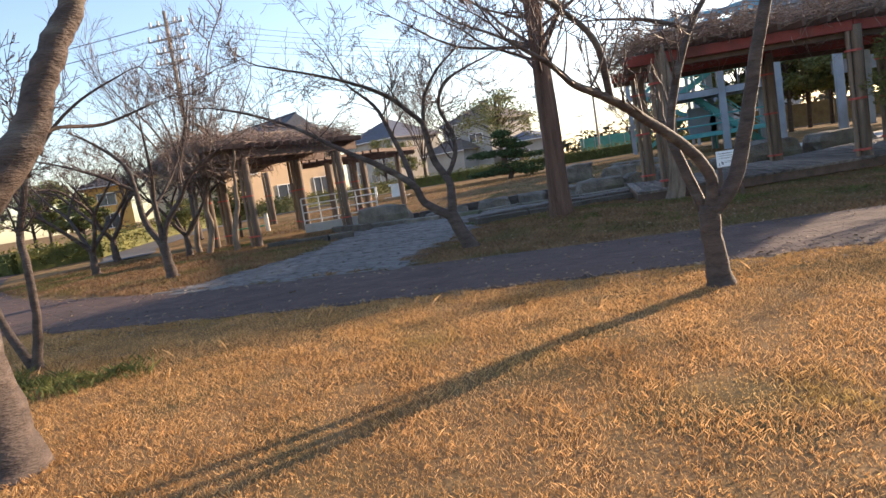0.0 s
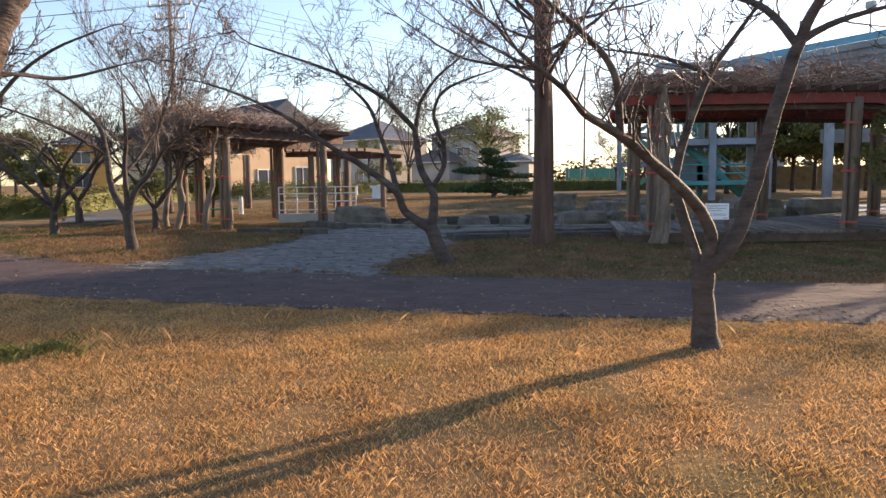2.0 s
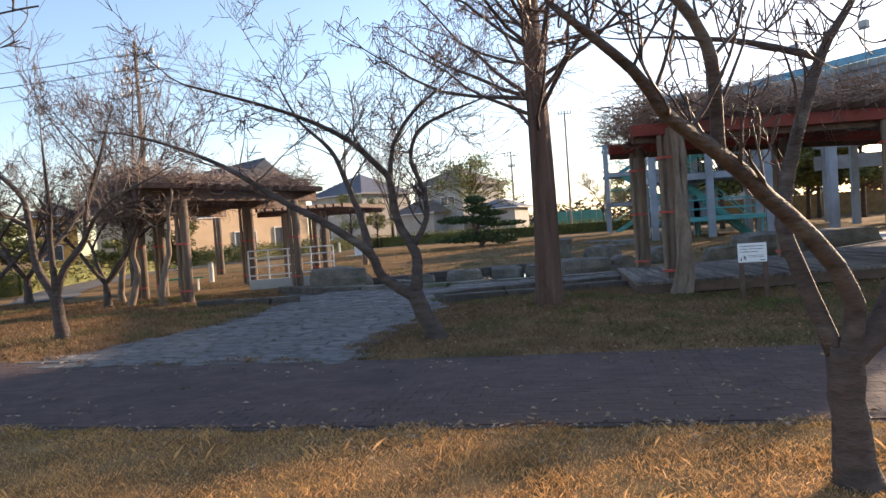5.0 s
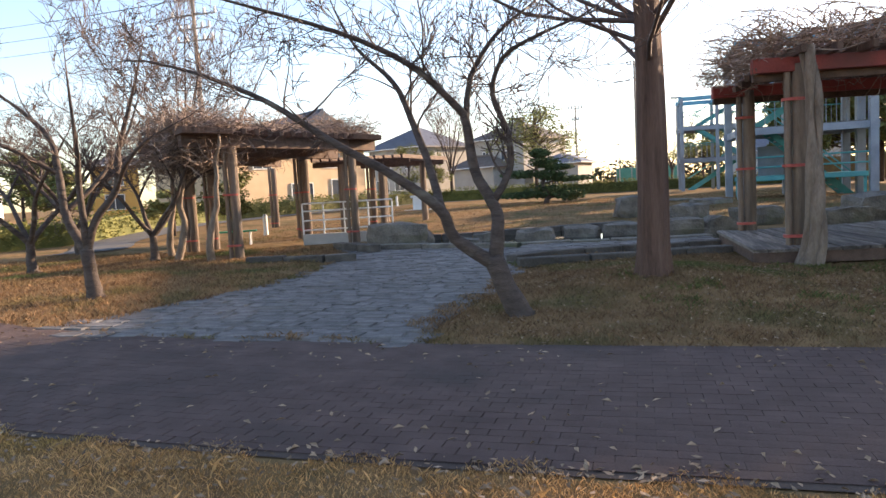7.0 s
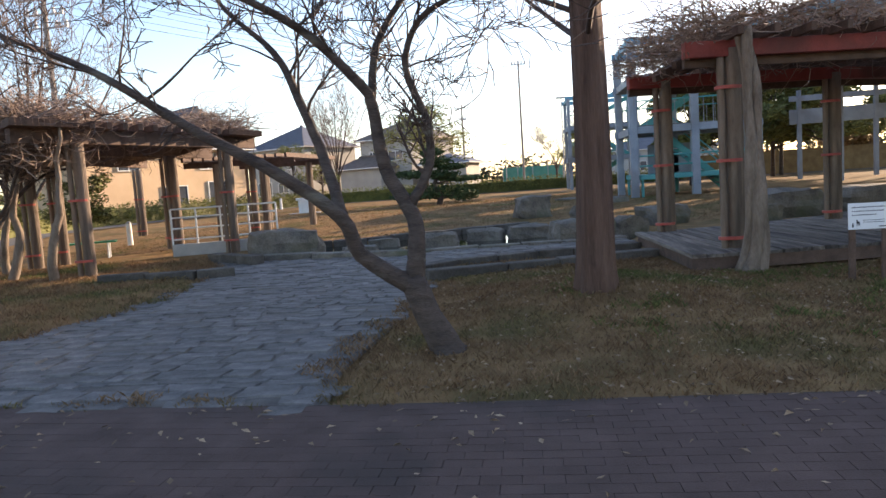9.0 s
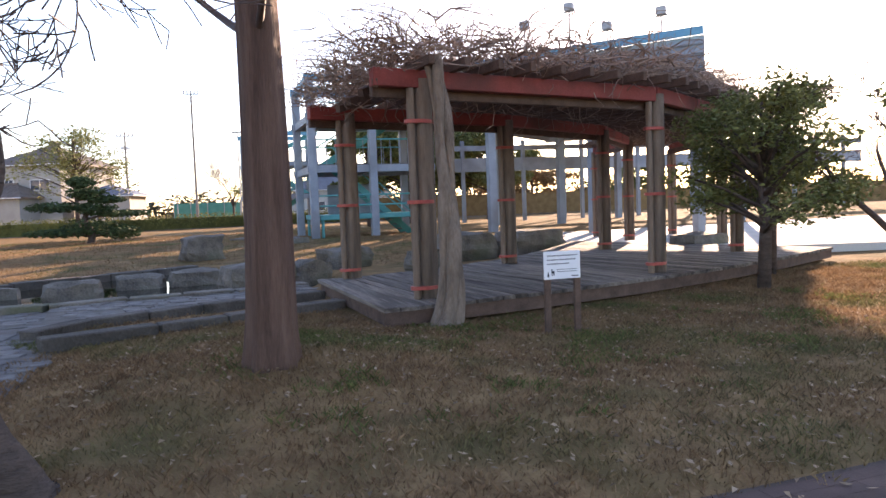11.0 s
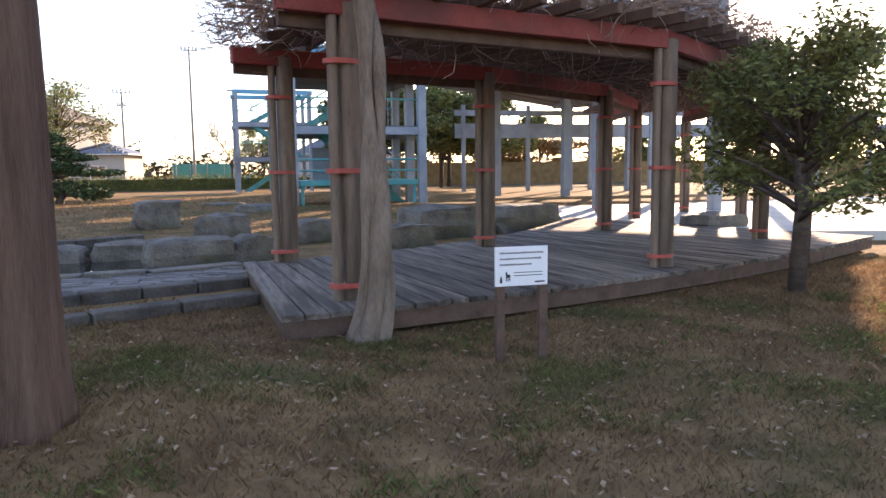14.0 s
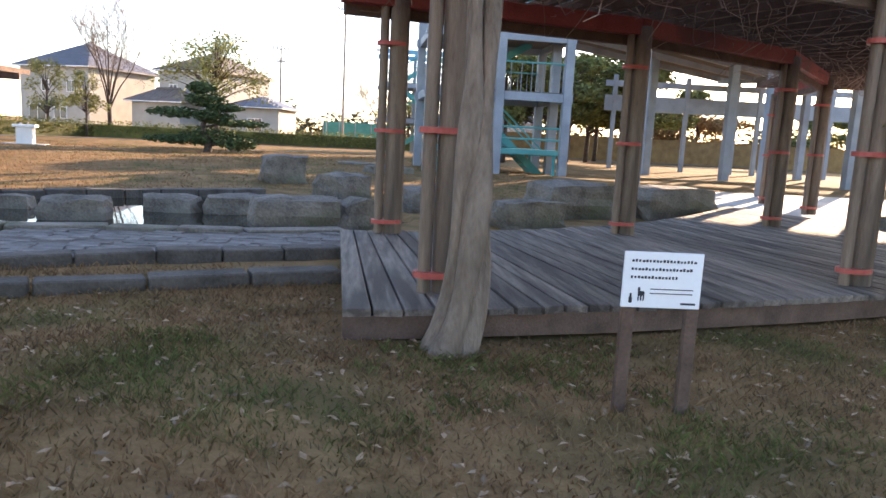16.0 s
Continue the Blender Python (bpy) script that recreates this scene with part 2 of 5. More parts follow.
def tube(verts, faces, pts, radii, sides=6, cap=True):
    """A tapered tube along pts, added to the lists."""
    pts = [Vector(p) for p in pts]
    base = len(verts)
    ref = Vector((0.31, 0.95, 0.1))
    for i, p in enumerate(pts):
        d = (pts[min(i + 1, len(pts) - 1)] - pts[max(i - 1, 0)])
        d = d.normalized() if d.length > 1e-9 else Vector((0, 0, 1))
        a = d.cross(ref)
        a = a.normalized() if a.length > 1e-3 else d.orthogonal().normalized()
        b = d.cross(a)
        for k in range(sides):
            w = 2 * math.pi * k / sides
            verts.append(p + (a * math.cos(w) + b * math.sin(w)) * radii[i])
    for i in range(len(pts) - 1):
        for k in range(sides):
            k2 = (k + 1) % sides
            o = base + i * sides
            faces.append((o + k, o + k2, o + sides + k2, o + sides + k))
    if cap:
        faces.append(tuple(base + (len(pts) - 1) * sides + k for k in range(sides)))
        faces.append(tuple(base + k for k in reversed(range(sides))))


def rod(p, q, r, r2=None, sides=8):
    v, f = [], []
    tube(v, f, [p, q], [r, r if r2 is None else r2], sides)
    return v, f


def smooth_line(pts, n=4):
    """Catmull-Rom points through pts."""
    pts = [Vector(p) for p in pts]
    out = []
    for i in range(len(pts) - 1):
        a, b, c, d = pts[max(i - 1, 0)], pts[i], pts[i + 1], pts[min(i + 2, len(pts) - 1)]
        for k in range(n):
            t = k / n
            out.append(0.5 * ((2 * b) + (c - a) * t + (2 * a - 5 * b + 4 * c - d) * t * t + (3 * b - a - 3 * c + d) * t ** 3))
    out.append(pts[-1])
    return out

# ---- the ground ----


def step01(a, b, x):
    t = min(1.0, max(0.0, (x - a) / (b - a)))
    return t * t * (3 - 2 * t)


# main path: its middle line, from far on the one side to far on the other
PATH_LINE = smooth_line([(30, 9.5, 0), (14, 7.9, 0), (6, 7.25, 0), (2, 7.2, 0), (-2, 7.3, 0), (-5.5, 7.75, 0), (-9, 9.0, 0), (-14, 12.0, 0), (-19, 16.5, 0), (-24, 23, 0), (-27, 34, 0)], 6)
PATH_W = 2.7


def path_frame():
    out, s = [], 0.0
    for i, p in enumerate(PATH_LINE):
        d = (PATH_LINE[min(i + 1, len(PATH_LINE) - 1)] - PATH_LINE[max(i - 1, 0)]).normalized()
        if i:
            s += (p - PATH_LINE[i - 1]).length
        out.append((s, p, d, Vector((-d.y, d.x, 0))))
    return out


PF = path_frame()


def along(s, off):
    """A point of the path s metres along it and off metres to its side."""
    for (s0, p0, d0, n0), (s1, p1, d1, n1) in zip(PF, PF[1:]):
        if s <= s1:
            t = (s - s0) / (s1 - s0)
            return p0.lerp(p1, t) + n0.lerp(n1, t).normalized() * off
    return PF[-1][1] + PF[-1][3] * off


def off_path(x, y):
    """Distance from the path's middle line."""
    best = 1e9
    for (s0, p0, d0, n0), (s1, p1, d1, n1) in zip(PF, PF[1:]):
        dx, dy = p1.x - p0.x, p1.y - p0.y
        t = min(1, max(0, ((x - p0.x) * dx + (y - p0.y) * dy) / (dx * dx + dy * dy)))
        best = min(best, math.hypot(x - p0.x - t * dx, y - p0.y - t * dy))
    return best


WALKWAY = [(-6.2, 9.0), (-1.1, 8.45), (-1.25, 9.6), (-1.15, 11), (-1.0, 14.2), (-1.2, 15.0), (-1.7, 18.3), (-6.6, 19.2), (-5.5, 16.5), (-5.2, 13)]
TERRACE = [(-1.4, 15.4), (-0.9, 16.2), (0.5, 16.8), (2.45, 17.45), (2.42, 19.2), (1.1, 18.65), (-0.6, 18.6), (-1.7, 18.35)]
POND = [(-6.2, 19.5), (-2.0, 18.55), (0.8, 18.75), (2.4, 19.3), (3.6, 21.0), (2.6, 23.6), (0.6, 25.6), (-1.5, 24.4), (-3.9, 22.9), (-6.4, 22.2)]


def inside(poly, x, y):
    """Signed distance to a polygon, above zero inside."""
    hit, best = False, 1e9
    for i in range(len(poly)):
        (x1, y1), (x2, y2) = poly[i - 1], poly[i]
        if (y1 > y) != (y2 > y) and x < (x2 - x1) * (y - y1) / (y2 - y1) + x1:
            hit = not hit
        dx, dy = x2 - x1, y2 - y1
        t = min(1, max(0, ((x - x1) * dx + (y - y1) * dy) / (dx * dx + dy * dy)))
        best = min(best, math.hypot(x - x1 - t * dx, y - y1 - t * dy))
    return best if hit else -best


def ground_z(x, y):
    z = 0.0
    z += 0.22 * math.exp(-(((x - 1.2) / 1.5) ** 2 + ((y - 12.0) / 1.6) ** 2))
    z += 0.30 * step01(25, 33, y)
    dip = 1 - step01(1.2, 1.55, off_path(x, y)) if 4 < y < 40 else 0.0
    z -= 0.03 * dip
    z += 0.10 * math.exp(-(((x + 8.0) / 3.5) ** 2 + ((y - 14.0) / 3.0) ** 2))
    far = step01(40, 70, abs(x) + abs(y - 20))
    z += 0.03 * noise.noise(Vector((x * 0.35, y * 0.35, 0))) * (1 - far) * (1 - dip)
    if -9 < x < 6 and 17 < y < 28:
        z -= 0.75 * step01(0.0, 0.5, inside(POND, x, y))
    if -8 < x < 3.5 and 8 < y < 20.5:
        k = step01(-0.35, 0.05, max(inside(WALKWAY, x, y), inside(TERRACE, x, y)))
        if z > -0.06:
            z += (-0.06 - z) * k
    return z


def axis(fine_lo, fine_hi, step, far):
    mid = list(np.arange(fine_lo, fine_hi + 1e-6, step))
    out, d = [], step
    hi, lo = fine_hi, fine_lo
    up, down = [], []
    while d < far:
        d *= 1.5
        hi, lo = hi + d, lo - d
        up.append(hi), down.append(lo)
    return [float(v) for v in down[::-1] + mid + up]


def build_ground():
    xs, ys = axis(-22, 18, 0.4, 500), axis(-4, 44, 0.4, 500)
    verts = [(x, y, ground_z(x, y)) for y in ys for x in xs]
    w = len(xs)
    faces = [(j * w + i, j * w + i + 1, (j + 1) * w + i + 1, (j + 1) * w + i) for j in range(len(ys) - 1) for i in range(w - 1)]
    tagged(part("ground", (verts, faces), M_LAWN, smooth=True), "dry golden winter lawn with low mounds round a pond", "ground", kind="structure")


build_ground()


def sheet(name, poly, z, material, label, category, thick=0.04):
    """A flat slab over an outline."""
    bm = bmesh.new()
    f = bm.faces.new([bm.verts.new((x, y, z)) for x, y in poly])
    if f.normal.z < 0 or f.calc_area() and (f.normal_update() or f.normal.z < 0):
        f.normal_flip()
    r = bmesh.ops.extrude_face_region(bm, geom=[f])
    bmesh.ops.translate(bm, vec=(0, 0, -thick), verts=[v for v in r["geom"] if isinstance(v, bmesh.types.BMVert)])
    bmesh.ops.recalc_face_normals(bm, faces=bm.faces)
    return tagged(part(name, bm, material), label, category, kind="structure")


def strip(name, lo, hi, z, material, label, category):
    v, f = [], []
    for s, p, d, n in PF:
        v += [p + n * lo + Vector((0, 0, z)), p + n * hi + Vector((0, 0, z))]
    for i in range(len(PF) - 1):
        f.append((2 * i, 2 * i + 1, 2 * i + 3, 2 * i + 2))
    return tagged(part(name, (v, f), material), label, category, kind="structure")


road = strip("path", -PATH_W / 2 - 0.05, PATH_W / 2 + 0.05, -0.008, M_SAND, "brown brick-paved park path strewn with dead leaves", "path")

# stone walkway from the path to the pond terrace
walkway = sheet("walkway", WALKWAY, -0.012, M_GROUT, "worn walkway of pale irregular flat stones", "walkway", 0.03)
terrace = sheet("terrace", TERRACE, 0.04, M_GROUT, "stone-paved terrace at the pond's edge", "terrace", 0.14)
sheet("plaza", [(10.9, 19.6), (10.6, 21.6), (10.3, 24.2), (8.9, 26.5), (9.2, 31), (10.6, 42), (13, 58), (70, 62), (70, 22), (30, 17), (16, 17.5)], 0.20, M_PLAZA, "pale sunlit concrete plaza", "plaza", 0.3)


def footpath():
    """The asphalt footpath beside the hedge, laid on the ground."""
    near = smooth_line([(-27, 15.5, 0), (-16, 21, 0), (-18.4, 27, 0), (-19, 37, 0), (-17.5, 47, 0), (-13, 57, 0), (2, 62, 0), (40, 62, 0)], 8)[8:]
    far = smooth_line([(-30, 14, 0), (-17.4, 19.5, 0), (-20.3, 26, 0), (-21, 37, 0), (-19.3, 48, 0), (-14, 59, 0), (1.5, 64, 0), (40, 64, 0)], 8)[8:]
    v, f = [], []
    for a, b in zip(near, far):
        z = max(ground_z(a.x, a.y), ground_z(b.x, b.y)) + 0.03
        v += [(a.x, a.y, z), (b.x, b.y, z)]
    for i in range(len(near) - 1):
        f.append((2 * i, 2 * i + 1, 2 * i + 3, 2 * i + 2))
    tagged(part("road", (v, f), M_ROAD), "grey asphalt footpath beside the hedge", "footpath", kind="structure")


footpath()


def build_water():
    bm = bmesh.new()
    bm.faces.new([bm.verts.new((x, y, -0.09)) for x, y in [(-7, 18.2), (4.2, 18.2), (4.2, 26.4), (-7, 26.4)]])
    tagged(part("water", bm, M_WATER), "still dark pond water mirroring the sky", "water", kind="structure")


build_water()

# ---- trees ----


def grow(rnd, tips, verts, faces, tv, tf, depth, length, up=0.12, wander=0.30, kids=(2, 4), droop=0.0, thin=0.62, fine=0.004):
    """Grows side shoots from tips (start, way, radius, length), level by level."""
    for level in range(depth):
        nxt = []
        for p, d, r, ln in tips:
            n = 3 if level == depth - 1 else 5
            pts, rad, dirs = [p], [r], [d]
            q, w = p.copy(), d.copy()
            for i in range(n):
                w = (w + Vector((rnd.gauss(0, wander), rnd.gauss(0, wander), rnd.gauss(0, wander) + up - droop)) * 0.45).normalized()
                q = q + w * (ln / n)
                pts.append(q.copy()), dirs.append(w.copy())
                rad.append(max(fine, r * (1 - 0.72 * (i + 1) / n)))
            big = r > 0.014
            tube(verts if big else tv, faces if big else tf, pts, rad, 5 if big else 3, cap=False)
            if level < depth - 1:
                for k in range(rnd.randint(*kids)):
                    i = rnd.randint(1, n)
                    side = Vector((rnd.gauss(0, 1), rnd.gauss(0, 1), rnd.gauss(0, 0.7))).normalized()
                    nxt.append((pts[i], (dirs[i] * 0.75 + side * 0.75).normalized(), max(fine, rad[i] * 0.75), ln * thin * rnd.uniform(0.6, 1.15)))
        tips = nxt


def limb_tree(name, label, at, limbs, seed, trunk_r=0.11, depth=4, kids=(2, 4), shoot=0.95, every=1, bark=None, twig=None, start=2, up=0.12, thin=0.67, fine=0.0042, category="tree", group=""):
    """A bare tree: limbs are lines of (x, y, z, radius) from the foot; shoots grow from them."""
    rnd = random.Random(seed)
    root = thing(name, label, category, pose(*at), group)
    v, f, tv, tf, tips = [], [], [], [], []
    for limb in limbs:
        pts = smooth_line([p[:3] for p in limb], 4)
        rad = []
        for i in range(len(limb) - 1):
            for k in range(4):
                rad.append(limb[i][3] + (limb[i + 1][3] - limb[i][3]) * k / 4)
        rad.append(limb[-1][3])
        pts = [p + Vector((rnd.gauss(0, 1), rnd.gauss(0, 1), 0)) * min(0.009, r * 0.06) for p, r in zip(pts, rad)]
        tube(v, f, pts, rad, 9 if limb[0][3] > 0.05 else 7)
        for i in range(start, len(pts), every):
            if rad[i] < 0.042:
                d = (pts[min(i + 1, len(pts) - 1)] - pts[i - 1]).normalized()
                side = Vector((rnd.gauss(0, 1), rnd.gauss(0, 1), rnd.gauss(0.2, 0.7))).normalized()
                tips.append((pts[i], (d * 0.8 + side).normalized(), max(0.0075, rad[i] * 0.40), shoot * rnd.uniform(0.5, 1.1)))
        d = (pts[-1] - pts[-2]).normalized()
        if rad[-1] < 0.03:
            tips.append((pts[-1], d, rad[-1] * 0.95, shoot * 1.2))
    grow(rnd, tips, v, f, tv, tf, depth, shoot, kids=kids, up=up, thin=thin, fine=fine)
    part("trunk", (v, f), bark or M_BARK, root, smooth=True)
    part("twig_canopy", (tv, tf), twig or M_TWIG, root, "fine bare twigs", smooth=True)["kind"] = "stuff"
    return root


# cherry that leans over the walkway
limb_tree("cherry_tree", "leaning bare cherry tree beside the stone walkway", (-0.45, 9.96, 0), [
    [(0.02, 0.0, -0.06, 0.20), (0.0, 0, 0.05, 0.145), (-0.1, 0, 0.3, 0.115), (-0.24, 0, 0.64, 0.11)],
    [(-0.2, 0, 0.56, 0.085), (-0.63, -0.1, 0.88, 0.066), (-0.76, -0.2, 1.21, 0.06), (-1.18, -0.4, 1.58, 0.05), (-1.82, -0.5, 1.98, 0.04), (-2.5, -0.6, 2.45, 0.03), (-3.4, -0.5, 2.85, 0.02), (-4.2, -0.3, 3.1, 0.012)],
    [(-0.75, -0.18, 1.2, 0.055), (-0.93, 0.1, 1.66, 0.046), (-1.16, 0.25, 2.22, 0.04), (-1.4, 0.4, 2.68, 0.03), (-1.9, 0.6, 3.15, 0.02), (-2.25, 0.8, 3.7, 0.012)],
    [(-0.22, 0, 0.6, 0.09), (-0.18, 0.05, 1.03, 0.07), (-0.24, 0.1, 1.24, 0.065), (-0.43, 0.15, 1.6, 0.058), (-0.5, 0.15, 2.12, 0.05), (-0.58, 0.1, 2.3, 0.044), (-1.0, -0.2, 2.75, 0.035), (-1.7, -0.5, 3.12, 0.024), (-2.8, -0.9, 3.5, 0.013)],
    [(-0.5, 0.15, 2.15, 0.04), (-0.45, 0.3, 2.65, 0.033), (-0.2, 0.5, 3.1, 0.025), (0.15, 0.8, 3.45, 0.014)],
    [(-0.22, 0.1, 1.26, 0.046), (-0.05, 0.2, 1.6, 0.04), (-0.06, 0.25, 1.98, 0.036), (-0.2, 0.2, 2.42, 0.03), (-0.05, 0.1, 2.78, 0.026), (0.33, 0.0, 2.95, 0.02), (0.8, -0.2, 3.05, 0.011)],
], 3, shoot=0.85)

# cherry at the near edge of the path
limb_tree("cherry_tree", "bare cherry tree on the lawn at the path's edge", (2.8, 4.68, 0), [
    [(0.0, 0, -0.08, 0.17), (0, 0, 0.06, 0.11), (-0.02, 0, 0.35, 0.088), (-0.02, 0, 0.70, 0.092)],
    [(-0.02, 0, 0.62, 0.075), (0.2, 0.05, 0.86, 0.066), (0.37, 0.1, 1.35, 0.06), (0.5, 0.1, 1.9, 0.054), (0.67, 0.1, 2.45, 0.046), (0.8, 0.0, 2.75, 0.036), (1.1, -0.2, 3.1, 0.024), (1.5, -0.4, 3.4, 0.013)],
    [(0.64, 0.1, 2.4, 0.036), (0.45, 0.3, 2.72, 0.03), (0.2, 0.5, 2.9, 0.022), (-0.15, 0.7, 3.1, 0.012)],
    [(0.66, 0.1, 2.42, 0.034), (1.0, 0.3, 2.6, 0.026), (1.5, 0.5, 2.75, 0.013)],
    [(-0.02, 0, 0.64, 0.06), (0.02, -0.03, 0.92, 0.05), (-0.14, -0.15, 1.19, 0.047), (-0.46, -0.45, 1.48, 0.04), (-0.76, -0.8, 1.70, 0.034), (-0.96, -1.1, 1.80, 0.027), (-1.1, -1.3, 1.95, 0.02), (-1.36, -1.5, 2.15, 0.011)],
    [(-0.72, -0.75, 1.67, 0.03), (-0.76, -0.9, 2.04, 0.027), (-0.87, -1.0, 2.23, 0.022), (-1.08, -1.15, 2.42, 0.016), (-1.37, -1.3, 2.65, 0.010)],
    [(-0.06, 0.02, 0.66, 0.05), (-0.24, 0.1, 1.26, 0.042), (-0.22, 0.15, 1.53, 0.038), (-0.1, 0.2, 1.92, 0.034), (0.05, 0.3, 2.26, 0.029), (0.25, 0.4, 2.55, 0.02), (0.5, 0.5, 2.9, 0.011)],
    [(0.03, 0.28, 2.22, 0.024), (-0.3, 0.5, 2.4, 0.018), (-0.7, 0.6, 2.5, 0.010)],
], 8, shoot=0.55, kids=(2, 3), up=0.3, every=2)

# leaning tree close to where the walk begins
limb_tree("cherry_tree", "leaning old cherry tree with patchy grey bark", (-1.5, 1.5, 0), [
    [(-0.12, 0.05, -0.12, 0.30), (-0.14, 0.05, 0.05, 0.235), (-0.15, 0.05, 0.3, 0.19), (-0.17, 0.03, 0.7, 0.165), (-0.18, 0.02, 1.1, 0.15), (-0.12, 0.08, 1.41, 0.14), (-0.01, 0.2, 1.63, 0.128), (0.10, 0.32, 1.79, 0.115), (0.18, 0.41, 1.95, 0.105),
     (0.24, 0.47, 2.14, 0.096), (0.30, 0.54, 2.34, 0.088), (0.38, 0.62, 2.54, 0.082), (0.46, 0.71, 2.74, 0.076), (0.62, 0.8, 3.2, 0.06), (0.7, 0.9, 3.8, 0.035), (0.75, 0.9, 4.3, 0.015)],
    [(-0.20, 0.0, 1.0, 0.08), (-0.5, -0.2, 1.5, 0.06), (-1.0, -0.3, 2.1, 0.045), (-1.3, -0.4, 2.8, 0.02)],
    [(0.16, 0.4, 1.90, 0.018), (0.22, 0.62, 1.99, 0.014), (0.34, 0.9, 2.0, 0.011), (0.52, 1.2, 2.12, 0.006)],
], 5, shoot=0.45, kids=(2, 3), start=30)

# small twin-stemmed tree by the path
limb_tree("cherry_tree", "small twin-stemmed bare cherry tree", (-3.95, 4.2, 0), [
    [(0.02, 0, -0.05, 0.09), (0.04, 0, 0.1, 0.055), (0.15, 0, 0.58, 0.043), (0.17, 0, 1.08, 0.04), (0.13, 0.05, 1.42, 0.038), (0.31, 0.1, 2.0, 0.03), (0.3, 0.1, 2.25, 0.02), (0.2, 0.2, 2.6, 0.009)],
    [(0.3, 0.1, 1.95, 0.024), (0.6, 0.2, 2.35, 0.019), (0.95, 0.3, 2.62, 0.014), (1.4, 0.4, 2.8, 0.008)],
    [(0.2, 0.08, 1.62, 0.02), (-0.05, 0.2, 1.95, 0.015), (-0.3, 0.3, 2.25, 0.008)],
    [(-0.02, 0, -0.03, 0.07), (-0.08, 0, 0.12, 0.05), (-0.31, 0, 0.58, 0.042), (-0.33, 0, 1.0, 0.038), (-0.42, 0, 1.33, 0.034), (-0.6, 0.1, 1.8, 0.024), (-0.85, 0.2, 2.3, 0.01)],
], 11, shoot=0.5, depth=4, start=15)


def vase_tree(label, at, seed, size=1.0, lean=0.0):
    """A spreading bare cherry with a low fork."""
    rnd = random.Random(seed)
    limbs = [[(0, 0, -0.06, 0.16 * size), (0, 0, 0.08, 0.11 * size), (lean * 0.1, 0, 0.4 * size, 0.09 * size), (lean * 0.2, 0, 0.68 * size, 0.085 * size)]]
    turn = rnd.uniform(0, 6.28)
    for k in range(4):
        a = turn + k * 1.57 + rnd.uniform(-0.3, 0.3)
        r1, r2, r3 = 0.35 * size, 0.8 * size * rnd.uniform(0.8, 1.2), 2.1 * size * rnd.uniform(0.8, 1.2)
        c, s = math.cos(a), math.sin(a)
        limbs.append([(lean * 0.2, 0, 0.6 * size, 0.062 * size), (c * r1, s * r1, 1.0 * size, 0.052 * size), (c * r2, s * r2, 1.55 * size, 0.04 * size),
                      (c * (r2 + r3) / 2 + rnd.gauss(0, 0.1), s * (r2 + r3) / 2, 2.1 * size, 0.028 * size), (c * r3, s * r3, 2.45 * size * rnd.uniform(0.85, 1.15), 0.012 * size)])
        limbs.append([(c * r2, s * r2, 1.55 * size, 0.034 * size), (c * r2 * 1.2 + 0.3 * s, s * r2 * 1.2 - 0.3 * c, 2.0 * size, 0.025 * size), (c * r2 * 1.3 + 0.7 * s, s * r2 * 1.3 - 0.7 * c, 2.5 * size, 0.011 * size)])
    return limb_tree("cherry_tree", label, at, limbs, seed, shoot=0.8 * size, kids=(2, 4), group="cherry trees")


limb_tree("cherry_tree", "low-forked bare cherry tree on a grass island", (-7.25, 11.4, 0.03), [
    [(0.0, 0, -0.06, 0.19), (0, 0, 0.08, 0.125), (-0.04, 0, 0.4, 0.10), (-0.08, 0, 0.77, 0.10)],
    [(-0.08, 0, 0.70, 0.08), (-0.43, 0.05, 1.28, 0.068), (-0.54, 0.1, 1.9, 0.058), (-0.74, 0.2, 2.5, 0.044), (-1.4, 0.3, 3.05, 0.028), (-2.1, 0.4, 3.45, 0.012)],
    [(-0.55, 0.1, 1.95, 0.042), (-1.0, -0.3, 2.35, 0.034), (-1.7, -0.6, 2.7, 0.022), (-2.4, -0.8, 2.95, 0.011)],
    [(-0.06, 0, 0.72, 0.07), (0.1, 0.05, 1.2, 0.06), (0.5, 0.1, 1.67, 0.052), (0.58, 0.1, 2.2, 0.042), (0.85, 0.2, 3.06, 0.025), (1.0, 0.3, 3.7, 0.011)],
    [(0.5, 0.1, 1.65, 0.036), (0.95, -0.2, 2.0, 0.03), (1.5, -0.4, 2.3, 0.02), (2.1, -0.5, 2.5, 0.010)],
    [(-0.06, 0, 0.75, 0.06), (0.0, -0.1, 1.74, 0.046), (0.2, -0.3, 2.2, 0.036), (0.25, -0.4, 3.3, 0.014)],
    [(-0.45, 0.06, 1.35, 0.045), (-0.2, 0.5, 1.8, 0.036), (0.0, 1.0, 2.5, 0.024), (0.1, 1.3, 3.2, 0.011)],
], 21, shoot=0.85, kids=(2, 4), group="cherry trees")
vase_tree("bare cherry tree at the edge of the footpath", (-12.5, 15.4, 0.02), 22, 1.1)
vase_tree("bare cherry tree beside the pergola", (-10.6, 17.2, 0.05), 23, 1.0)
vase_tree("bare cherry tree by the far footpath", (-15.6, 20.2, 0.02), 24, 1.3)
vase_tree("bare cherry tree on the sunlit grass", (10.6, 13.6, 0.0), 25, 0.95)


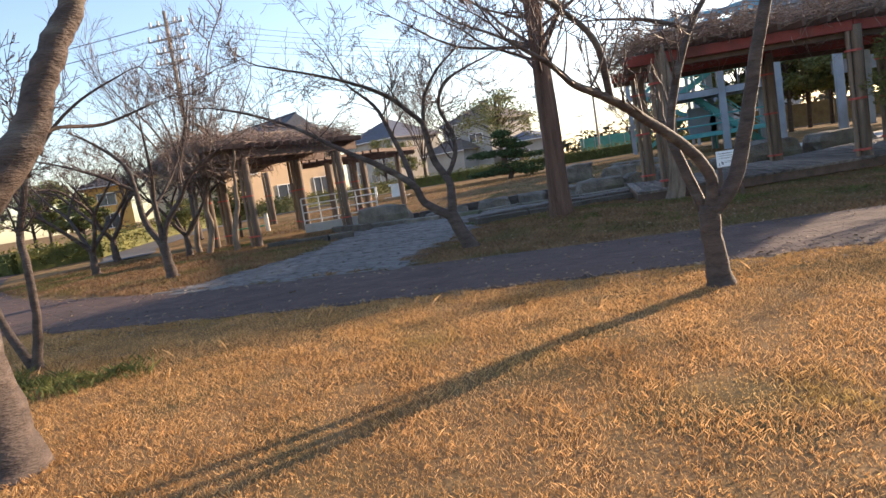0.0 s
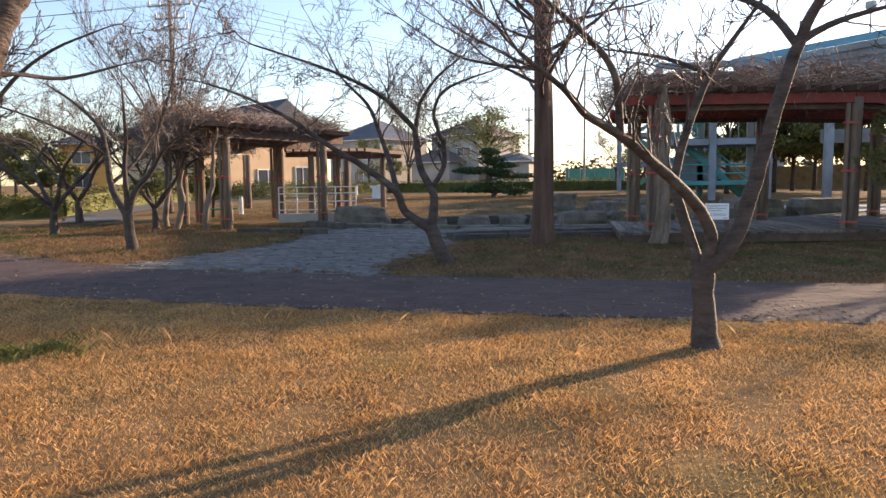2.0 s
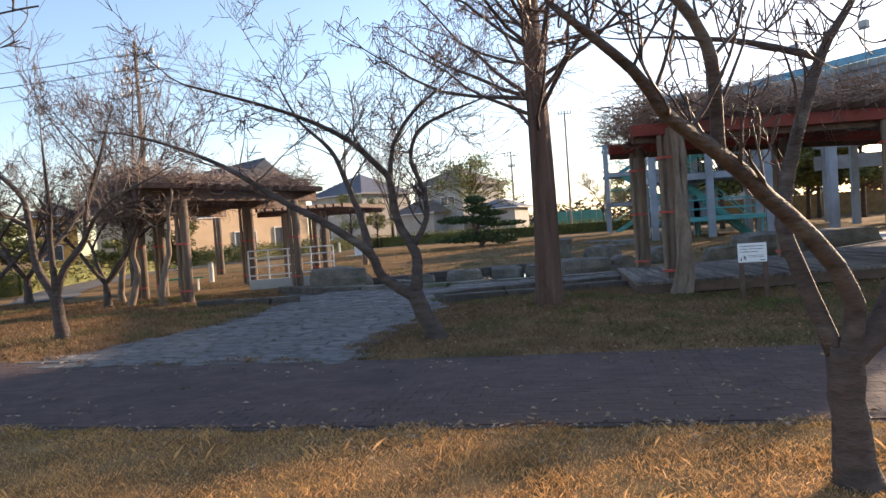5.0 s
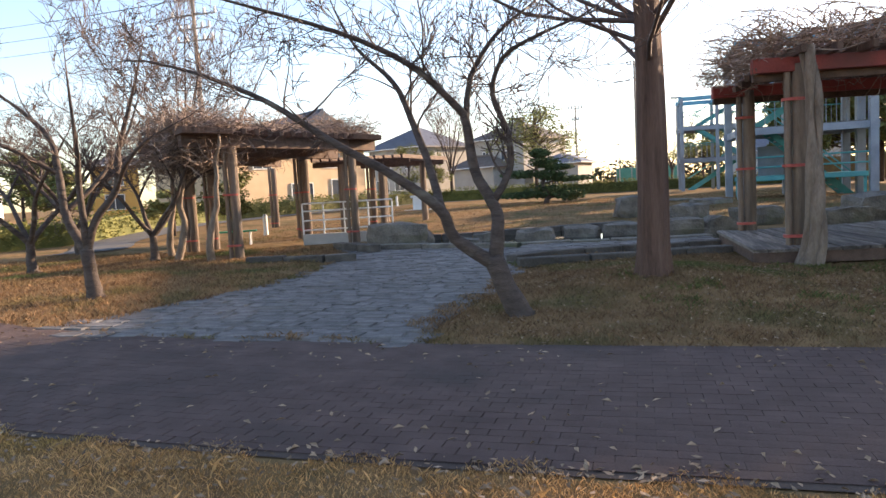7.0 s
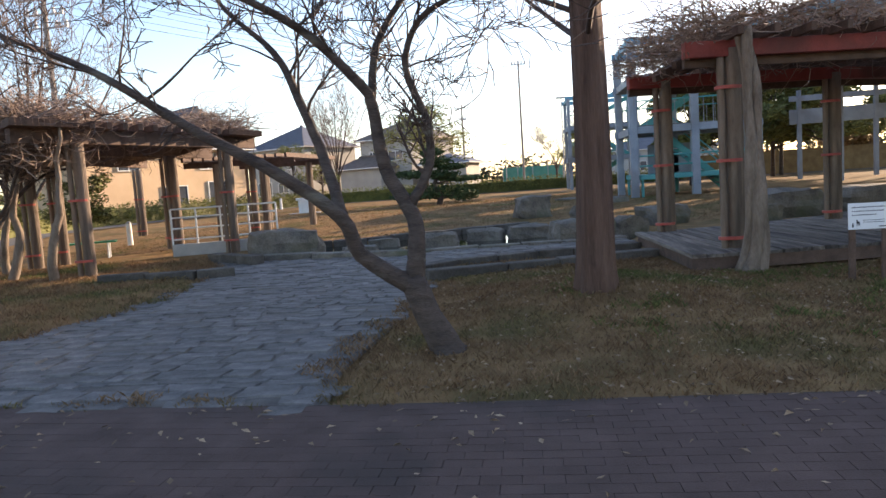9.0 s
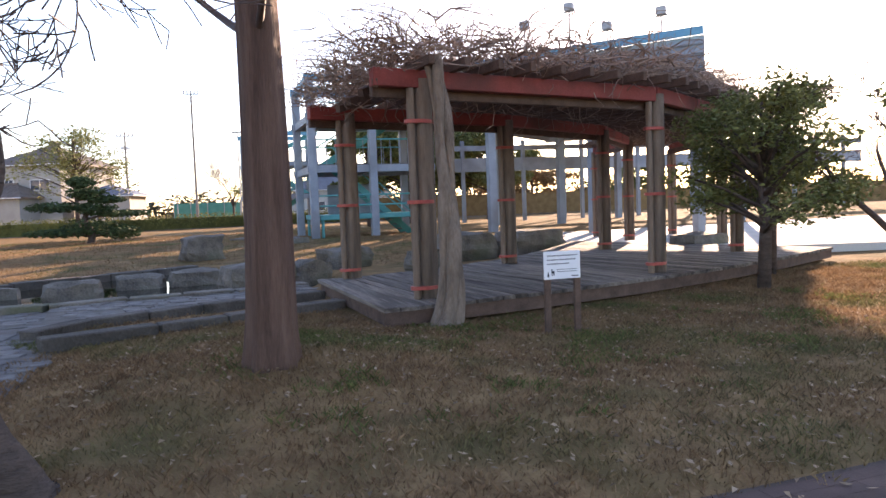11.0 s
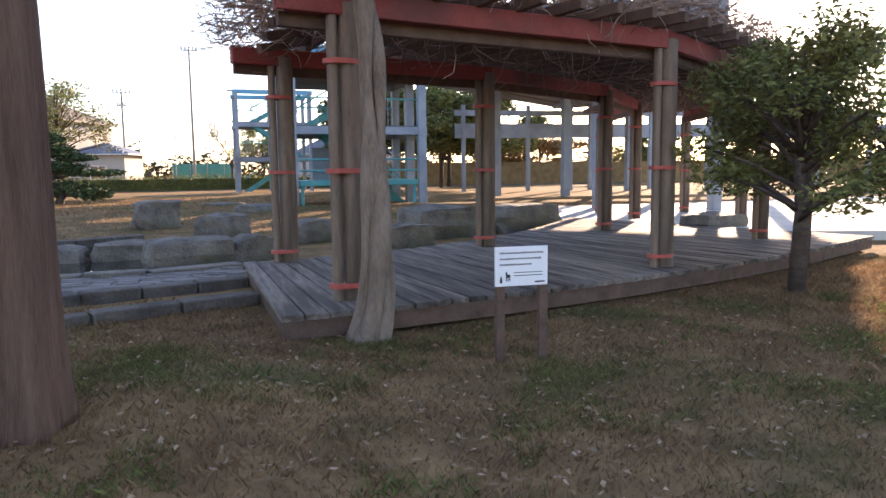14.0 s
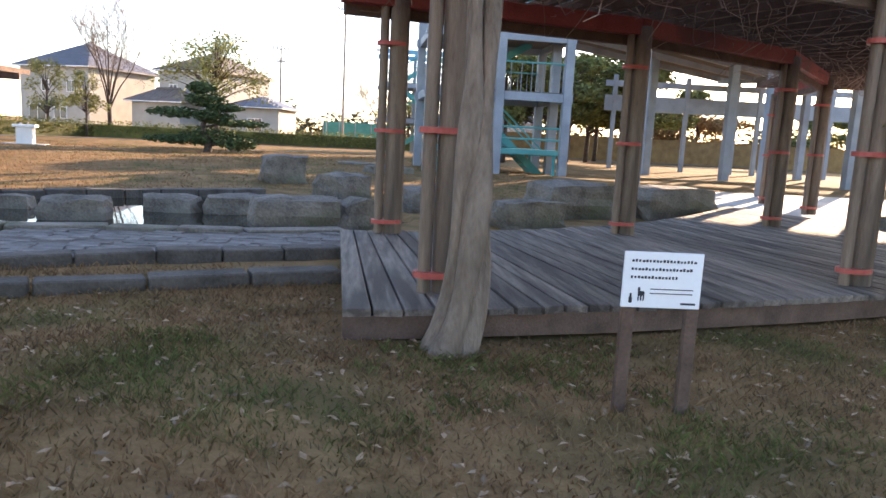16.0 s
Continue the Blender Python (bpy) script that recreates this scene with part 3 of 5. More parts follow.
def redwood(at, seed=4):
    """A tall bare conifer: a straight fluted trunk, rising whorled limbs and hanging fine twigs."""
    rnd = random.Random(seed)
    root = thing("redwood_tree", "tall bare reddish dawn redwood with fluted trunk", "tree", pose(*at))
    v, f, tv, tf, n = [], [], [], [], 40
    height = 13.0
    for i in range(n + 1):
        z = -0.1 + (height + 0.1) * (i / n) ** 1.35
        r = 0.178 * (1 - z / height) ** 0.8 + 0.012 + 0.035 * math.exp(-max(z, 0) / 0.25)
        for k in range(20):
            a = 2 * math.pi * k / 20
            rr = r * (1 + (0.07 + 0.1 * math.exp(-max(z, 0) / 0.5)) * math.sin(5 * a + 0.4 * z) + 0.03 * math.sin(11 * a + z))
            v.append((rr * math.cos(a) + 0.02 * math.sin(z), rr * math.sin(a), z))
    for i in range(n):
        for k in range(20):
            f.append((i * 20 + k, i * 20 + (k + 1) % 20, i * 20 + 20 + (k + 1) % 20, i * 20 + 20 + k))
    part("trunk", (v, f), M_CEDAR, root, smooth=True)
    lv, lf = [], []
    z = 2.55
    while z < 12.6:
        for k in range(rnd.randint(2, 4)):
            a = rnd.uniform(0, 6.28)
            ln = (3.6 * (1 - (z / 13.5) ** 1.5) + 0.25) * rnd.uniform(0.7, 1.1)
            d = Vector((math.cos(a), math.sin(a), rnd.uniform(0.2, 0.75)))
            q, w, pts, rad = Vector((0, 0, z)) + d * 0.1, d.normalized(), [], []
            r0 = 0.011 + 0.008 * ln
            for i in range(8):
                pts.append(q.copy()), rad.append(max(0.006, r0 * (1 - i / 8)))
                w = (w + Vector((rnd.gauss(0, 0.15), rnd.gauss(0, 0.15), rnd.gauss(0, 0.1) + 0.085 if z < 8 else 0.12))).normalized()
                q = q + w * ln / 7
            tube(lv, lf, pts, rad, 5, cap=False)
            for i in range(1, 8):
                for s in range(3):
                    side = Vector((rnd.gauss(0, 1), rnd.gauss(0, 1), rnd.gauss(0.1, 0.5))).normalized()
                    b, bw = pts[i].copy(), (side + w * 0.7).normalized()
                    bl = rnd.uniform(0.3, 0.75) * (1 if z < 10 else 0.6)
                    bp = [b.copy()]
                    for j in range(3):
                        b = b + bw * bl / 3
                        bw = (bw + Vector((rnd.gauss(0, 0.15), rnd.gauss(0, 0.15), 0.05))).normalized()
                        bp.append(b.copy())
                    tube(lv, lf, bp, [0.008, 0.006, 0.005, 0.004], 3, cap=False)
                    if i > 2:
                        for t in range(8):
                            o = bp[rnd.randint(1, 3)]
                            hang = Vector((rnd.gauss(0, 0.5), rnd.gauss(0, 0.5), -rnd.uniform(0.1, 1.0))).normalized()
                            hl = rnd.uniform(0.1, 0.26)
                            m = o + hang * hl * 0.5 + Vector((rnd.gauss(0, 0.02), rnd.gauss(0, 0.02), 0))
                            tube(tv, tf, [o, m, o + hang * hl + Vector((0, 0, -0.04))], [0.0048, 0.0042, 0.003], 3, cap=False)
        z += rnd.uniform(0.16, 0.3)
    part("limb_canopy", (lv, lf), M_TWIG, root, "rising bare limbs", smooth=True)["kind"] = "stuff"
    part("twig_canopy", (tv, tf), M_CEDTW, root, "hanging reddish fine twigs")["kind"] = "stuff"


redwood((1.02, 11.65, 0.22))


def fan_tree(name, label, at, height, spread, seed, trunk=0.16, bark=None):
    """A bare, fan-shaped street tree."""
    rnd = random.Random(seed)
    limbs = [[(0, 0, -0.05, trunk * 1.3), (0, 0, 0.3, trunk), (0, 0, height * 0.28, trunk * 0.75)]]
    for k in range(9):
        a = k * 2.4 + rnd.uniform(-0.3, 0.3)
        r = spread * rnd.uniform(0.35, 1.0)
        c, s = math.cos(a), math.sin(a)
        z0 = height * rnd.uniform(0.2, 0.4)
        limbs.append([(0, 0, z0, trunk * 0.4), (c * r * 0.25, s * r * 0.25, z0 + height * 0.18, trunk * 0.3), (c * r * 0.6, s * r * 0.6, z0 + height * 0.36, trunk * 0.2), (c * r, s * r, height * rnd.uniform(0.8, 0.95), 0.02)])
    return limb_tree(name, label, at, limbs, seed, shoot=height * 0.24, kids=(4, 6), depth=3, up=0.4, bark=bark, fine=0.008)


fan_tree("zelkova_tree", "tall bare fan-shaped zelkova behind the pergola", (-16.5, 27, 0.1), 7.6, 3.6, 31)
fan_tree("street_tree", "small bare street tree before the houses", (-14.0, 60, 0.3), 8.0, 2.6, 32)
fan_tree("street_tree", "bare tree among the far greenery", (5.0, 88, 0.3), 6.5, 3.0, 33)


def leaf_cloud(rnd, blobs, count, size, flat=0.5):
    """Many small leaf blades in uneven clumps: blobs are (centre, radii)."""
    v, f = [], []
    for c, r in blobs:
        c = Vector(c)
        for i in range(count):
            d = Vector((rnd.gauss(0, 1), rnd.gauss(0, 1), rnd.gauss(0, 1))).normalized() * (rnd.random() ** 0.45)
            p = c + Vector((d.x * r[0], d.y * r[1], d.z * r[2]))
            a, b = Vector((rnd.gauss(0, 1), rnd.gauss(0, 1), rnd.gauss(0, flat))).normalized(), Vector((rnd.gauss(0, 1), rnd.gauss(0, 1), rnd.gauss(0, 1))).normalized()
            s = size * rnd.uniform(0.6, 1.4)
            o = len(v)
            v += [p - a * s, p + b * s * 0.45, p + a * s, p - b * s * 0.45]
            f.append((o, o + 1, o + 2, o + 3))
    return v, f


def garden_pine(at, seed):
    rnd = random.Random(seed)
    root = thing("pine_tree", "low clipped garden pine in layered pads", "tree", pose(*at))
    v, f = [], []
    tube(v, f, smooth_line([(0, 0, -0.1), (0.1, 0, 0.5), (-0.15, 0, 1.1), (0.1, 0, 1.8), (0, 0, 2.6)], 4), [0.2 - 0.009 * i for i in range(17)], 8)
    pads = [((-1.2, 0, 0.55), (1.5, 0.9, 0.22)), ((1.35, 0, 0.5), (0.9, 0.8, 0.35)), ((0, 0.1, 0.75), (1.3, 1.0, 0.45)), ((1.5, 0, 1.35), (1.2, 0.8, 0.16)), ((-1.3, 0, 1.7), (1.2, 0.8, 0.24)), ((0.3, 0, 1.6), (1.0, 0.9, 0.3)), ((0.0, 0, 2.3), (0.9, 0.8, 0.32)), ((-0.2, 0, 2.8), (0.6, 0.6, 0.25)), ((0.8, 0, 2.0), (0.8, 0.7, 0.18))]
    for c, r in pads:
        tube(v, f, [(0, 0, c[2] - 0.2), (c[0] * 0.5, c[1] * 0.5, c[2] - 0.05), c], [0.06, 0.045, 0.02], 5)
    part("trunk", (v, f), M_BARK, root, smooth=True)
    part("crown", leaf_cloud(rnd, pads, 900, 0.10), M_PINE, root, "dense dark green needle pads")


garden_pine((-3.9, 41.2, 0.25), 41)


def leafy_tree(name, label, at, height, spread, seed, leaves, count=500, trunk=0.14, size=0.16, n=16):
    rnd = random.Random(seed)
    root = thing(name, label, "tree", pose(*at))
    v, f, blobs = [], [], []
    tube(v, f, [(0, 0, -0.1), (0.05, 0, height * 0.3), (0, 0.05, height * 0.7), (0, 0, height * 0.9)], [trunk * 1.2, trunk, trunk * 0.6, trunk * 0.2], 8)
    for k in range(n):
        a, z = rnd.uniform(0, 6.28), height * rnd.uniform(0.38, 0.95)
        r = spread * rnd.uniform(0.2, 1.0) * (1.15 - 0.5 * abs(z / height - 0.55) * 2)
        c = Vector((math.cos(a) * r, math.sin(a) * r, z))
        tube(v, f, [(0, 0, z * 0.7), (c.x * 0.5, c.y * 0.5, z * 0.88), c], [trunk * 0.4, trunk * 0.25, 0.015], 5)
        blobs.append((c, (spread * 0.33, spread * 0.33, height * 0.09)))
    part("trunk", (v, f), M_BARK, root, smooth=True)
    part("crown", leaf_cloud(rnd, blobs, count, size), leaves, root, "thin olive green foliage in clumps")
    return root


leafy_tree("broadleaf_tree", "round thin-leaved evergreen tree before a house", (-6.5, 57, 0.3), 7.0, 3.0, 51, M_OLIVE, 110, n=48, size=0.11)
leafy_tree("broadleaf_tree", "young evergreen tree in front of the hedge", (-16.8, 57, 0.3), 4.8, 1.3, 52, M_OLIVE, 70, 0.07, 0.10, 26)
leafy_tree("broadleaf_tree", "slim evergreen tree beside a young one", (-15.0, 58.5, 0.3), 4.4, 1.1, 53, M_OLIVE, 70, 0.07, 0.10, 26)
leafy_tree("broadleaf_tree", "shrubby olive green tree at the lawn's end", (8.0, 84, 0.3), 6.0, 3.0, 54, M_OLIVE, 160, n=34)
leafy_tree("broadleaf_tree", "dark evergreen tree beyond the plaza", (20.5, 61, 0.2), 7.5, 3.5, 55, M_FOLI, 500, n=18)
leafy_tree("broadleaf_tree", "dark bushy evergreen beyond the plaza", (42, 66, 0.2), 6.0, 4.0, 56, M_FOLI, 500, n=16)
leafy_tree("broadleaf_tree", "russet-leaved tree beyond the plaza", (32, 68, 0.2), 5.0, 4.5, 57, M_BROWNF, 500, n=16)
leafy_tree("broadleaf_tree", "evergreen tree behind the pergola", (-13.0, 24.6, 0.1), 2.4, 1.1, 58, M_FOLI, 120, 0.06, 0.07, 24)


def hedge(label, line, width, height, seed, material=None):
    """A clipped hedge along a line."""
    rnd = random.Random(seed)
    root = thing("hedge", label, "hedge", kind="stuff")
    blobs, pts = [], [Vector((*p, 0)) for p in line]
    bm = bmesh.new()
    for a, b in zip(pts, pts[1:]):
        n = max(1, int((b - a).length / 0.55))
        za, zb = ground_z(a.x, a.y), ground_z(b.x, b.y)
        beam(bm, (a.x, a.y, za + height * 0.375), (b.x, b.y, zb + height * 0.375), width * 0.5, height * 0.75)
        for i in range(n):
            p = a.lerp(b, (i + 0.5) / n)
            blobs.append(((p.x + rnd.gauss(0, 0.05), p.y, ground_z(p.x, p.y) + height * 0.5), (width * 0.62, 0.62, height * 0.58 * rnd.uniform(0.9, 1.1))))
    part("core", bm, material or M_HEDGE, root)
    part("leaves", leaf_cloud(rnd, blobs, 260, 0.085), material or M_HEDGE, root)


leafy_tree("broadleaf_tree", "dense dark evergreen tree beside the pergola", (8.5, 14.2, 0.0), 3.1, 1.25, 59, M_FOLI, 420, 0.09, 0.042, 30)
leafy_tree("broadleaf_tree", "low dense evergreen on the sunny side of the lawn", (10.0, 15.6, 0.0), 3.3, 1.15, 62, M_FOLI, 480, 0.09, 0.045, 32)
leafy_tree("broadleaf_tree", "dark evergreen behind the play tower", (14.0, 50.0, 0.2), 6.5, 3.0, 63, M_FOLI, 460, n=18)
leafy_tree("broadleaf_tree", "tall dark evergreen behind the raised walkway", (18.5, 57.0, 0.2), 7.5, 3.6, 64, M_FOLI, 460, n=18)
# out of the camera's view; added to shade the right of the lawn
leafy_tree("broadleaf_tree", "unseen evergreen tree added at the plaza's edge to cast shade", (18.5, 17.5, 0.0), 4.5, 2.6, 60, M_FOLI, 420, 0.12, 0.1, 22)
# three evergreens added only to throw shade on the lawn past the pond
leafy_tree("broadleaf_tree", "dense evergreen tree added behind the play tower to shade the far lawn", (16.2, 54.0, 0.2), 7.4, 3.4, 66, M_FOLI, 620, n=22)
leafy_tree("broadleaf_tree", "bushy evergreen tree added behind the play tower to shade the far lawn", (10.4, 46.6, 0.2), 6.0, 2.1, 67, M_FOLI, 620, n=22)
leafy_tree("broadleaf_tree", "broad evergreen tree added beyond the plaza to shade the far lawn", (20.2, 51.5, 0.2), 6.8, 3.2, 68, M_FOLI, 620, n=22)
hedge("clipped yellow-green hedge beside the footpath", [(-34, 21.5), (-22.4, 22.6), (-20.8, 25.5), (-21.0, 30), (-21.4, 38), (-19.8, 48), (-15, 59.5), (-5, 63), (14, 65)], 1.0, 1.15, 61)
hedge("brown and olive brush along the plaza's far side", [(14, 67), (26, 66), (40, 65), (60, 60), (75, 50)], 2.6, 2.6, 65, M_BROWNF)

# ---- pergola with deck ----
FRONT = [(3.2, 14.36), (7.25, 15.1), (10.9, 17.4), (13.6, 20.9), (15.2, 25.0)]
REAR = [(2.95, 17.6), (6.2, 18.3), (9.45, 20.0), (11.9, 22.6), (13.0, 26.0)]
DECK_Z = 0.255


def pergola_post(label, at, height, turn=0.0, band_z=(0.12, 1.2, 2.2), wide=0.118, group="pergola posts"):
    """A post of two grooved faux-wood poles bound with red bands."""
    root = thing("pergola_post", label, "post", pose(*at, 0, 0, turn), group)
    rnd = random.Random(int(at[0] * 100 + at[1] * 10))
    for sx, w in ((-0.50, wide * 0.45), (0.36, wide)):
        v, f = [], []
        n, sides = 9, 14
        for i in range(n + 1):
            z = height * i / n
            for k in range(sides):
                a = 2 * math.pi * k / sides
                r = w * (0.98 + 0.05 * math.cos(3 * a + sx) + rnd.uniform(-0.015, 0.015))
                v.append((sx * wide * 1.75 + r * math.cos(a), r * 0.95 * math.sin(a), z))
        for i in range(n):
            for k in range(sides):
                f.append((i * sides + k, i * sides + (k + 1) % sides, (i + 1) * sides + (k + 1) % sides, (i + 1) * sides + k))
        f.append(tuple(n * sides + k for k in range(sides)))
        part("pole", (v, f), M_POST, root, smooth=True)
    for z in band_z:
        bm = bmesh.new()
        ring = [(math.cos(a), math.sin(a)) for a in [2 * math.pi * k / 20 for k in range(20)]]
        lo = [bm.verts.new((c * wide * 1.62, s * wide * 1.08, z)) for c, s in ring]
        hi = [bm.verts.new((c * wide * 1.62, s * wide * 1.08, z + 0.045)) for c, s in ring]
        for k in range(20):
            bm.faces.new((lo[k], lo[(k + 1) % 20], hi[(k + 1) % 20], hi[k]))
        bm.faces.new(hi), bm.faces.new(lo[::-1])
        part("band", bm, M_BAND, root, "flat red band round the post")
    return root


for p in FRONT + REAR:
    pergola_post("brown faux-wood pergola post bound with red bands", (p[0], p[1], DECK_Z if p[0] < 12 else 0.2), 2.75, 12)


def vine_mass(root, base, rnd, area, count, z, spread_z, length, r=(0.006, 0.016), name="vines"):
    """Tangled bare vine stems over an area: area(u, v) gives a place."""
    v, f = [], []
    for i in range(count):
        p = Vector((*area(rnd.random(), rnd.random()), z + abs(rnd.gauss(0, spread_z))))
        w = Vector((rnd.gauss(0, 1), rnd.gauss(0, 1), rnd.gauss(0.1, 0.35))).normalized()
        pts, n = [p.copy()], 5
        ln = length * rnd.uniform(0.4, 1.3)
        for k in range(n):
            w = (w + Vector((rnd.gauss(0, 0.45), rnd.gauss(0, 0.45), rnd.gauss(0, 0.25) - (p.z - z - spread_z) * 0.5))).normalized()
            p = p + w * ln / n
            pts.append(p.copy())
        r0 = rnd.uniform(*r)
        tube(v, f, pts, [r0 * (1 - 0.12 * k) for k in range(n + 1)], 3, cap=False)
    ob = part(name, (v, f), M_VINE, root, "tangle of bare wisteria stems")
    ob["kind"] = "stuff"
    return ob


def lerp_line(line, u):
    k = u * (len(line) - 1)
    i = min(int(k), len(line) - 2)
    t = k - i
    return (line[i][0] + (line[i + 1][0] - line[i][0]) * t, line[i][1] + (line[i + 1][1] - line[i][1]) * t)


def build_roof():
    root = thing("pergola_roof", "red-stained pergola roof of beams overgrown with bare vines", "pergola roof")
    for line in (FRONT, REAR):
        a, b = line[0], line[1]
        d = Vector((b[0] - a[0], b[1] - a[1])).normalized()
        pts = [(a[0] - d.x * 0.62, a[1] - d.y * 0.62)] + list(line[1:])
        for p, q in zip(pts, pts[1:]):
            part("edge_beam", beam(bmesh.new(), (*p, 3.0), (*q, 3.0), 0.14, 0.22, 0.008), M_RED, root)
            part("lower_beam", beam(bmesh.new(), (p[0] + 0.03, p[1] + 0.16, 2.86), (q[0] + 0.03, q[1] + 0.16, 2.86), 0.09, 0.16, 0.006), M_RAFTER, root)
    for i in range(35):
        u = i / 34
        p, q = lerp_line(FRONT, u), lerp_line(REAR, u)
        d = Vector((q[0] - p[0], q[1] - p[1])).normalized()
        part("rafter", beam(bmesh.new(), (p[0] - d.x * 0.5, p[1] - d.y * 0.5, 3.16), (q[0] + d.x * 0.5, q[1] + d.y * 0.5, 3.16), 0.08, 0.12, 0.005), M_RAFTER, root)
    for i in range(5):
        u = (i + 0.5) / 5
        pts = []
        for k in range(5):
            f0, r0 = FRONT[k], REAR[k]
            pts.append((f0[0] + (r0[0] - f0[0]) * u, f0[1] + (r0[1] - f0[1]) * u))
        for p, q in zip(pts, pts[1:]):
            part("batten", beam(bmesh.new(), (*p, 3.25), (*q, 3.25), 0.05, 0.06), M_RAFTER, root)
    # raking struts at the open end
    for k in range(4):
        y0 = 14.2 + k * 0.75
        part("strut", beam(bmesh.new(), (2.62, y0, 2.92), (3.05 + 0.1 * k, y0 + 0.9, 3.2), 0.07, 0.1), M_RAFTER, root)
    rnd = random.Random(71)

    def area(u, v):
        p, q = lerp_line(FRONT, u), lerp_line(REAR, u)
        v = v * 1.26 - 0.16
        return (p[0] + (q[0] - p[0]) * v - 0.5 * (1 - u), p[1] + (q[1] - p[1]) * v)
    vine_mass(root, None, rnd, area, 6400, 3.24, 0.24, 1.0)
    vine_mass(root, None, random.Random(72), lambda u, v: (2.1 + u * 1.0, 13.9 + v * 4.2), 420, 3.05, 0.2, 0.6, (0.004, 0.01), "end_vines")


build_roof()


def build_wisteria():
    root = thing("wisteria", "thick twisted wisteria trunk climbing a pergola post", "vine", pose(3.28, 13.60, 0))
    v, f = [], []
    for k in range(3):
        pts, rad = [], []
        for i in range(30):
            z = -0.1 + 3.3 * i / 29
            a = 0.9 * z + k * 2.1
            rr = 0.07 + 0.02 * math.sin(2 * z + k)
            pts.append((rr * math.cos(a) + 0.05 * math.sin(1.2 * z) + 0.02 * z - 0.07 * math.exp(-max(z, 0) / 0.25), rr * math.sin(a) + 0.13 * z, z))
            rad.append(0.086 + 0.035 * math.sin(4.1 * z + 2 * k) * 0.6 + 0.05 * math.exp(-max(z, 0) / 0.18) - 0.012 * z)
        v, f = [], []
        tube(v, f, pts, rad, 11)
        part("stem", (v, f), M_WBARK, root, smooth=True)


build_wisteria()


def build_deck():
    root = thing("deck", "weathered grey wooden deck under the pergola", "deck")
    rnd = random.Random(5)
    x = 2.50
    while x < 13.0:
        ww = 0.2 * rnd.uniform(0.85, 1.15)
        bm, ring = bmesh.new(), []
        for xf in (x, x + ww - 0.018):
            u = xf - 2.5
            ring.append(((xf, 13.72 + 0.12 * u + 0.018 * u * u + rnd.uniform(-0.02, 0.02)), (2.40 + u * 0.80, 17.72 + 0.07 * u + 0.05 * u * u)))
        top = DECK_Z + rnd.uniform(-0.006, 0.006)
        order = [ring[0][0], ring[1][0], ring[1][1], ring[0][1]]
        lo, hi = [bm.verts.new((a, b, DECK_Z - 0.05)) for a, b in order], [bm.verts.new((a, b, top)) for a, b in order]
        bm.faces.new(lo[::-1]), bm.faces.new(hi)
        for k in range(4):
            bm.faces.new((lo[k], lo[(k + 1) % 4], hi[(k + 1) % 4], hi[k]))
        bmesh.ops.bevel(bm, geom=list(hi[0].link_edges) + list(hi[2].link_edges), offset=0.006, segments=1, affect="EDGES")
        part("plank", bm, M_PLANK, root)
        x += ww
    pts = [(2.5 + u, 13.74 + 0.12 * u + 0.018 * u * u) for u in (0, 2, 4, 6, 8, 10.5)]
    for p, q in zip(pts, pts[1:]):
        part("fascia", beam(bmesh.new(), (p[0], p[1] + 0.03, 0.12), (q[0], q[1] + 0.03, 0.12), 0.05, 0.17), M_RAFTER, root, "dark joist along the deck's edge")
    part("side_joist", beam(bmesh.new(), (2.56, 13.84, 0.12), (2.46, 17.6, 0.12), 0.05, 0.17), M_RAFTER, root)
    for p, q in zip(pts, pts[1:]):
        part("foot_beam", beam(bmesh.new(), (p[0] + 0.1, p[1] + 0.3, 0.02), (q[0], q[1] + 0.3, 0.02), 0.1, 0.2), M_RAFTER, root)


build_deck()


def build_sign():
    root = thing("notice_sign", "white printed notice board on two wooden stakes", "sign", pose(4.18, 12.60, 0, 0, 0, -4))
    for x in (-0.16, 0.19):
        part("stake", boxed((x - 0.035, -0.01, -0.15), (x + 0.035, 0.035, 0.86), 0.005), M_RAFTER, root)
    part("board", boxed((-0.21, -0.028, 0.59), (0.215, -0.012, 0.89), 0.003), M_SIGN, root, "white plastic board")
    rnd = random.Random(9)
    for row, (z, n, h) in enumerate([(0.836, 19, 0.014), (0.792, 18, 0.014), (0.748, 14, 0.014)]):
        bm = bmesh.new()
        for i in range(n):
            x = -0.17 + i * 0.0185
            box(bm, (x, -0.031, z), (x + rnd.uniform(0.009, 0.014), -0.0285, z + h * rnd.uniform(0.75, 1.1)))
        part("text_line", bm, M_INK, root, "line of dark print")
    for z in (0.69, 0.667):
        part("text_line", boxed((-0.06, -0.031, z), (0.17, -0.0285, z + 0.005)), M_INK, root, "line of dark print")
    part("text_line", boxed((0.11, -0.031, 0.612), (0.19, -0.0285, 0.623)), M_INK, root, "line of dark print")
    bm = bmesh.new()
    box(bm, (-0.172, -0.031, 0.615), (-0.155, -0.0285, 0.65), 0.004)
    box(bm, (-0.168, -0.0312, 0.648), (-0.158, -0.0285, 0.668), 0.003)
    part("animal_mark", bm, M_INK, root, "dark sitting animal shape")
    bm = bmesh.new()
    box(bm, (-0.125, -0.031, 0.655), (-0.09, -0.0285, 0.68), 0.004)
    for x in (-0.124, -0.11, -0.096):
        box(bm, (x, -0.0312, 0.628), (x + 0.006, -0.0285, 0.658))
    box(bm, (-0.126, -0.0312, 0.678), (-0.114, -0.0285, 0.70))
    part("animal_mark", bm, M_INK, root, "dark standing animal shape")


build_sign()

# ---- rocks and kerbs round the pond ----


